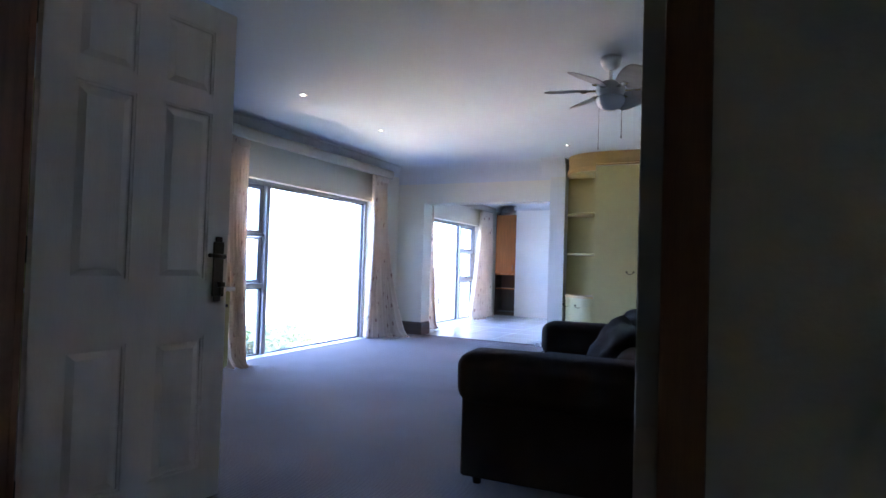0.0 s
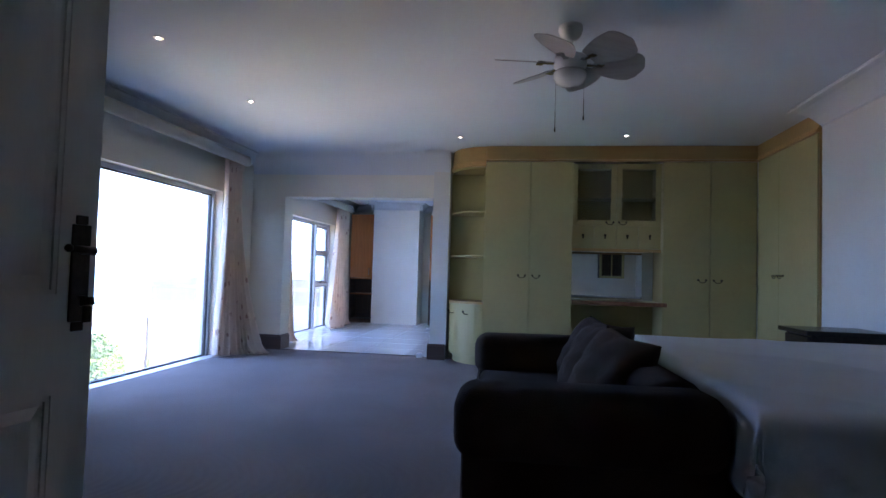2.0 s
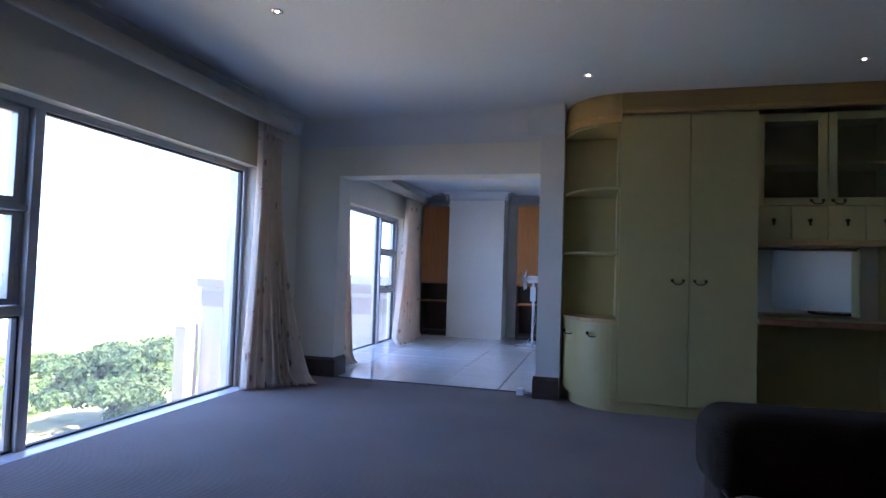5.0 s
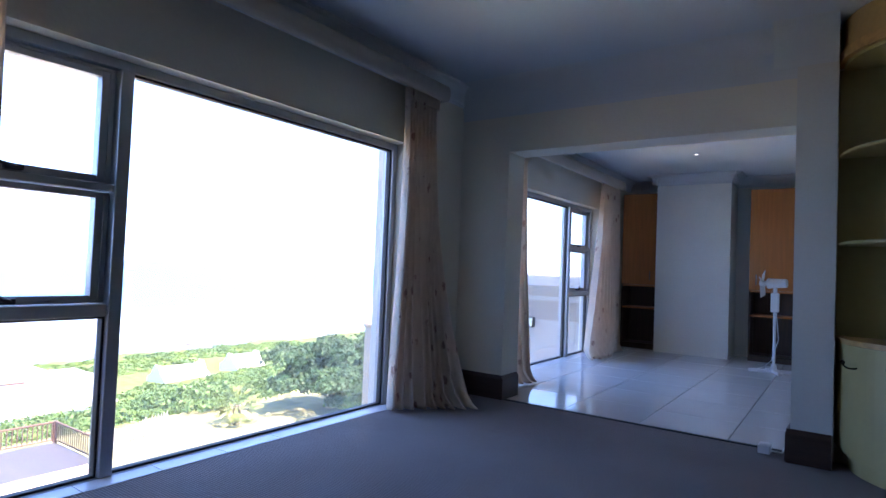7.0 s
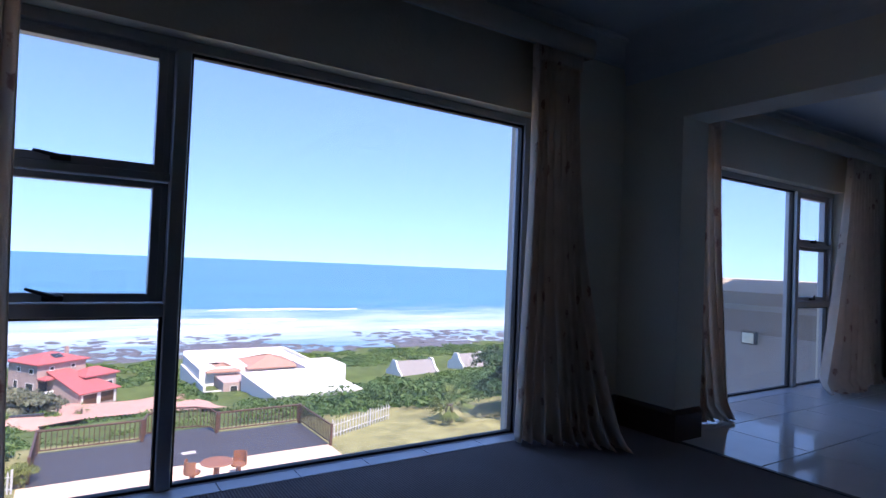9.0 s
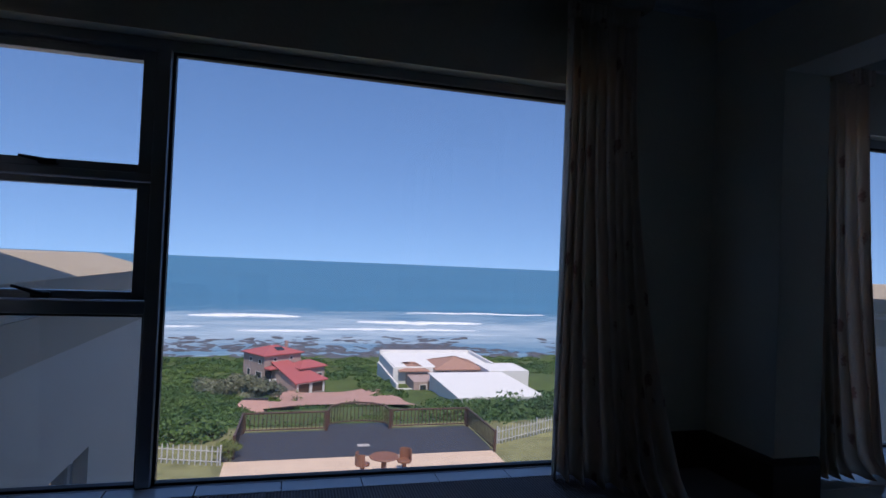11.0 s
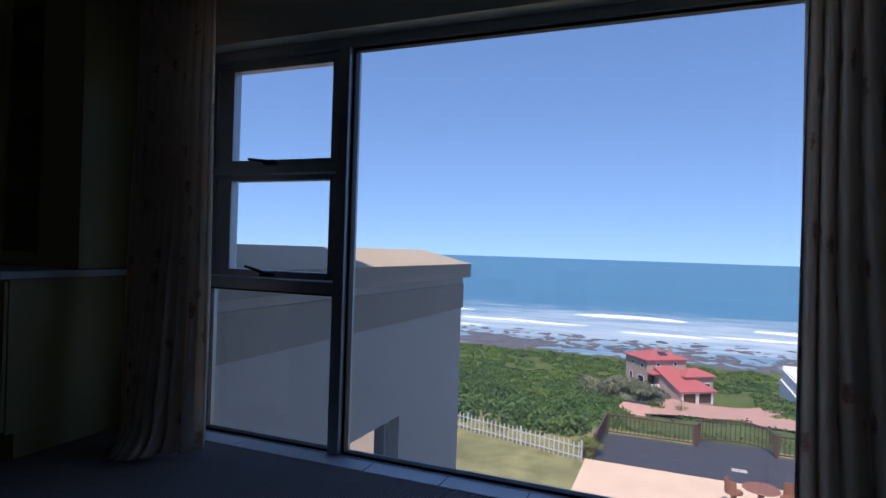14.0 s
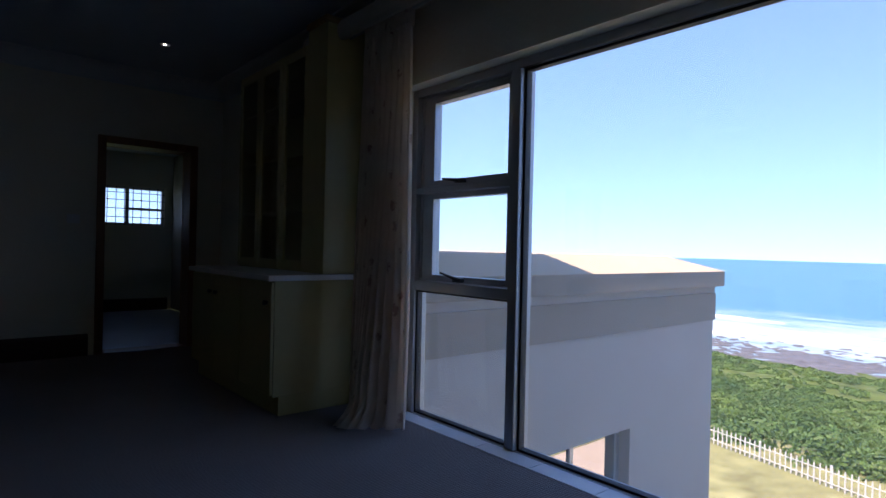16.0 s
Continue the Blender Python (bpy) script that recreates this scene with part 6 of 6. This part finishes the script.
# ---- white palisade fences ----
bm = bmesh.new()
prism(bm, [(-0.026, 0.0), (0.026, 0.0), (0.026, 0.66), (0.0, 0.74), (-0.026, 0.66)], "y", -0.006, 0.006)
pale_me = bpy.data.meshes.new("pale")
bm.to_mesh(pale_me)
bm.free()
pale_me.materials.append(M_PALE)


def fence(a, b, step, label):
    a, b = Vector(a), Vector(b)
    t = thing("palisade_fence", (a.x + b.x) / 2, (a.y + b.y) / 2, -6.6, label, "fence", "palisade fences")
    l = (b - a).length
    ang = math.atan2(b.y - a.y, b.x - a.x)
    n = int(l / step)
    for i in range(n):
        p = a + (b - a) * (i + 0.5) / n
        o = new("pale", pale_me)
        o.parent, o.matrix_parent_inverse = t, t.matrix_basis.inverted()
        o.matrix_basis = Matrix.Translation((p.x, p.y, -6.62)) @ Matrix.Rotation(ang, 4, "Z")
    for z in (-6.45, -6.08):
        bm = bmesh.new()
        tube(bm, (a.x - 0.0, a.y, z), (b.x, b.y, z), 0.02, n=6)
        part("rail", bm, M_PALE, t)
    for k in range(int(l / 2.6) + 1):
        p = a + (b - a).normalized() * min(l, 2.6 * k)
        part("post", boxes((p.x - 0.08, p.x - 0.02, p.y - 0.03, p.y + 0.03, -6.65, -5.86)), M_PALE, t)


fence((-19.2, 3.6), (-21.8, -5.0), 0.20, "white steel palisade fence between lawn and bushes")
fence((-21.8, -5.0), (-24.0, -17.0), 0.22, "white steel palisade fence receding along the bushes")
fence((-20.3, 14.6), (-22.1, 18.3), 0.20, "short white palisade fence beside the deck")


# ---- neighbouring houses ----
def hip_roof(x0, x1, y0, y1, z, h, over=0.6, ridge="y", inset=0.5):
    bm = bmesh.new()
    x0, x1, y0, y1 = x0 - over, x1 + over, y0 - over, y1 + over
    b = [bm.verts.new(p) for p in ((x0, y0, z), (x1, y0, z), (x1, y1, z), (x0, y1, z))]
    u = [bm.verts.new((v.co.x, v.co.y, z + 0.25)) for v in b]
    if ridge == "y":
        k = (x1 - x0) * inset
        r = [bm.verts.new(((x0 + x1) / 2, y0 + k, z + h)), bm.verts.new(((x0 + x1) / 2, y1 - k, z + h))]
        fs = [(u[0], u[1], r[0]), (u[2], u[3], r[1]), (u[1], u[2], r[1], r[0]), (u[3], u[0], r[0], r[1])]
    else:
        k = (y1 - y0) * inset
        r = [bm.verts.new((x0 + k, (y0 + y1) / 2, z + h)), bm.verts.new((x1 - k, (y0 + y1) / 2, z + h))]
        fs = [(u[3], u[0], r[0]), (u[1], u[2], r[1]), (u[0], u[1], r[1], r[0]), (u[2], u[3], r[0], r[1])]
    for i in range(4):
        bm.faces.new((b[i], b[(i + 1) % 4], u[(i + 1) % 4], u[i]))
    bm.faces.new(b)
    for f in fs:
        bm.faces.new(f)
    bmesh.ops.recalc_face_normals(bm, faces=bm.faces)
    return bm


def pane_on(house, x, y0, y1, z0, z1, frame_mat):
    """A window in a wall that faces the viewer's side (+x)."""
    w = part("window", boxes((x - 0.05, x + 0.08, y0, y0 + 0.12, z0, z1), (x - 0.05, x + 0.08, y1 - 0.12, y1, z0, z1), (x - 0.05, x + 0.08, y0 + 0.12, y1 - 0.12, z1 - 0.12, z1), (x - 0.05, x + 0.08, y0 + 0.12, y1 - 0.12, z0, z0 + 0.12)), frame_mat, house)
    part("pane", boxes((x - 0.02, x + 0.03, y0 + 0.12, y1 - 0.12, z0 + 0.12, z1 - 0.12)), M_DARKGLASS, w)


# the red-roofed house stands with one corner towards the terrace: local x to its front, local y along it
RH = Matrix.Translation((-148, 0.8, 0)) @ Matrix.Rotation(radians(35), 4, "Z")


def placed(bm):
    bmesh.ops.transform(bm, matrix=RH, verts=bm.verts)
    return bm


def slab_roof(pts, thick):
    """A roof face with thickness from its upper corners."""
    bm = bmesh.new()
    up = [bm.verts.new(p) for p in pts]
    lo = [bm.verts.new((p[0], p[1], p[2] - thick)) for p in pts]
    bm.faces.new(up)
    bm.faces.new(lo[::-1])
    n = len(pts)
    for i in range(n):
        bm.faces.new((up[i], lo[i], lo[(i + 1) % n], up[(i + 1) % n]))
    bmesh.ops.recalc_face_normals(bm, faces=bm.faces)
    return bm


rh = thing("red_roofed_house", -148, 6, -32, "two-storey stone house with bright red hipped roofs", "house")
part("wall", placed(boxes((-9.5, 0, 0, 11, -34.5, -24.6))), M_STONE, rh)
part("roof", placed(hip_roof(-9.5, 0, 0, 11, -24.6, 1.9)), M_REDROOF, rh)
bm = bmesh.new()
prism(bm, [(0.02, -34.5), (9.9, -34.5), (9.9, -30.05), (0.02, -26.6)], "y", 2.4, 6.9)
part("wall", placed(bm), M_STONE, rh, "garage wing wall")
part("wall", placed(boxes((5.52, 9.9, 6.92, 11.4, -34.5, -30.1))), M_STONE, rh)
part("roof", placed(slab_roof([(10.6, 2.0, -29.85), (10.6, 11.9, -29.85), (0.05, 6.9, -26.1), (0.05, 1.9, -26.1)], 0.25)), M_REDROOF, rh, "long red roof sweeping down over the garages")
part("roof", placed(slab_roof([(10.58, 11.92, -29.86), (3.0, 11.92, -29.3), (0.05, 6.92, -26.1)], 0.25)), M_REDROOF, rh)
part("wall", placed(boxes((0.02, 5.5, 7.0, 14.6, -34.5, -27.7))), M_STONE, rh)
part("roof", placed(hip_roof(0.05, 5.5, 7.0, 14.6, -27.7, 1.7)), M_REDROOF, rh)
part("porch_roof", placed(hip_roof(0.05, 2.2, 0.3, 2.3, -27.7, 0.9, over=0.3)), M_REDROOF, rh)
part("porch_wall", placed(boxes((2.0, 2.3, -0.6, 2.2, -33, -30.0))), M_WHITEWASH, rh)
# dark sheet stands in for the shade inside the open porch
part("porch_wall", placed(boxes((0.02, 0.12, 0.3, 2.2, -30.4, -28.2))), M_DARKGLASS, rh, "dark sheet in place of the shaded porch opening")
for y in (3.3, 7.4):
    d = part("garage_door", placed(boxes((9.85, 9.96, y, y + 3.2, -32.6, -30.4))), M_BROWNCAB, rh, "brown garage door")
    part("door_surround", placed(boxes((9.9, 10.1, y - 0.45, y - 0.05, -33, -30.2), (9.9, 10.1, y + 3.25, y + 3.65, -33, -30.2), (9.9, 10.1, y - 0.05, y + 3.25, -30.38, -30.2))), M_WHITEWASH, d)


def house_window(y0, y1, z0, z1, x=0.0, side=False):
    """A white-framed window in the front wall, or in the left side wall."""
    f = [(-0.05, 0.08, y0, y0 + 0.12, z0, z1), (-0.05, 0.08, y1 - 0.12, y1, z0, z1), (-0.05, 0.08, y0 + 0.12, y1 - 0.12, z1 - 0.12, z1), (-0.05, 0.08, y0 + 0.12, y1 - 0.12, z0, z0 + 0.12)]
    p = [(-0.02, 0.03, y0 + 0.12, y1 - 0.12, z0 + 0.12, z1 - 0.12)]
    m = Matrix.Rotation(radians(-90), 4, "Z") if side else Matrix.Translation((x, 0, 0))
    made = []
    for rows in (f, p):
        bm = boxes(*rows)
        bmesh.ops.transform(bm, matrix=m, verts=bm.verts)
        made.append(placed(bm))
    w = part("window", made[0], M_WHITEWASH, rh)
    part("pane", made[1], M_DARKGLASS, w)


house_window(2.6, 3.7, -26.1, -25.2)
house_window(7.4, 8.5, -26.1, -25.2)
house_window(-2.6, -1.2, -26.7, -25.5, side=True)
house_window(-6.6, -5.4, -26.5, -25.4, side=True)
house_window(-3.6, -1.0, -30.4, -28.6, side=True)
house_window(-7.6, -6.2, -30.4, -28.4, side=True)
house_window(12.2, 13.8, -30.6, -29.2, x=5.5)
part("chimney", placed(boxes((-5.0, -4.3, 9.2, 9.9, -24, -21.9))), M_STONE, rh)
part("solar_panel", placed(slab_roof([(-1.4, 4.6, -23.62), (-1.4, 6.8, -23.62), (-3.0, 6.8, -23.0), (-3.0, 4.6, -23.0)], 0.08)), M_DARKGLASS, rh)

ob = thing("outbuilding", -108, 0.5, -29, "low outbuilding with a pinkish flat roof among the bushes", "shed")
part("wall", boxes((-111, -105.5, -3.2, 3.6, -31, -27.3)), M_STONE, ob)
part("roof", slab_roof([(-104.8, -3.4, -26.9), (-104.8, 4.0, -27.1), (-111.5, 3.0, -26.7), (-111.5, -1.6, -26.5)], 0.2), M_BRICKDRIVE, ob, "pinkish sloping roof")
part("ridge", boxes((-111.8, -111.52, -1.6, 3.0, -27.2, -26.2)), M_DARKGLASS, ob, "dark blue roof edge")

land("road", [-142 + 2.5 * i for i in range(19)], [2.5 + 2.5 * i for i in range(12)], M_BRICKDRIVE, "pink brick drive and forecourt before the garages", "driveway", 0.7)

wh = thing("white_house", -140, 45, -31, "large white-walled house with terracotta roofs and flat terraces", "house")
part("wall", boxes((-172, -148, 33.5, 62, -36, -27.6)), M_WHITEWASH, wh)
part("parapet", boxes((-172, -171.4, 33.5, 62, -27.6, -26.6), (-172, -148, 61.4, 62, -27.6, -26.6)), M_WHITEWASH, wh)
part("wall", boxes((-152, -138, 37, 57, -36, -29.2)), M_STONE, wh)
part("roof", hip_roof(-160, -146, 45, 58, -27.9, 2.6), M_TERRA, wh)
part("roof", hip_roof(-156, -147, 35.5, 42.5, -28.4, 1.8), M_TERRA, wh)
part("wall", boxes((-138, -112, 41, 60, -36, -27.4)), M_WHITEWASH, wh, "bright white flat-roofed wing")
part("flat_roof", boxes((-138.3, -111.7, 40.7, 60.3, -27.4, -27.0)), M_WHITEWASH, wh)
part("wall", boxes((-150, -138.5, 57, 68, -36, -26.8)), M_WHITEWASH, wh)
part("terrace_floor", boxes((-171.3, -148.1, 34.0, 61.3, -27.6, -27.42)), M_WHITEWASH, wh, "white roof terrace")
for y in (38.5, 42.5, 46.5, 50.5):
    pane_on(wh, -138.0, y, y + 1.8, -31.6, -29.9, M_WHITEWASH)
part("garden_wall", boxes((-172, -140, 33.0, 33.5, -36, -30.2), (-140, -139.5, 33.0, 41, -36, -31.2)), M_WHITEWASH, wh)


def cape(x, y, w, z, label):
    t = thing("gabled_cottage", x, y, z, label, "house", "gabled cottages")
    part("wall", boxes((x - 4, x + 4, y - w / 2, y + w / 2, z - 3, z + 2.6)), M_WHITEWASH, t)
    bm = bmesh.new()
    prism(bm, [(x - 4.4, z + 2.4), (x + 4.4, z + 2.4), (x, z + 6.2)], "y", y - w / 2 + 0.4, y + w / 2 - 0.4)
    part("roof", bm, M_SLATE, t, "grey thatched roof")
    for s in (-1, 1):
        bm = bmesh.new()
        yy = y + s * (w / 2 - 0.2)
        prism(bm, [(x - 4.6, z), (x + 4.6, z), (x + 4.4, z + 3.2), (x + 2.4, z + 4.4), (x + 1.0, z + 6.6), (x - 1.0, z + 6.6), (x - 2.4, z + 4.4), (x - 4.4, z + 3.2)], "y", yy - 0.25, yy + 0.25)
        part("gable", bm, M_WHITEWASH, t, "white curved gable")
    pane_on(t, x + 4.0, y - 1.0, y + 1.0, z, z + 1.6, M_WHITEWASH)


cape(-146, 93, 13, -34.5, "white cottage with curved gables and a grey thatched roof")
cape(-154, 119, 10, -35, "small white gabled cottage near the shore")
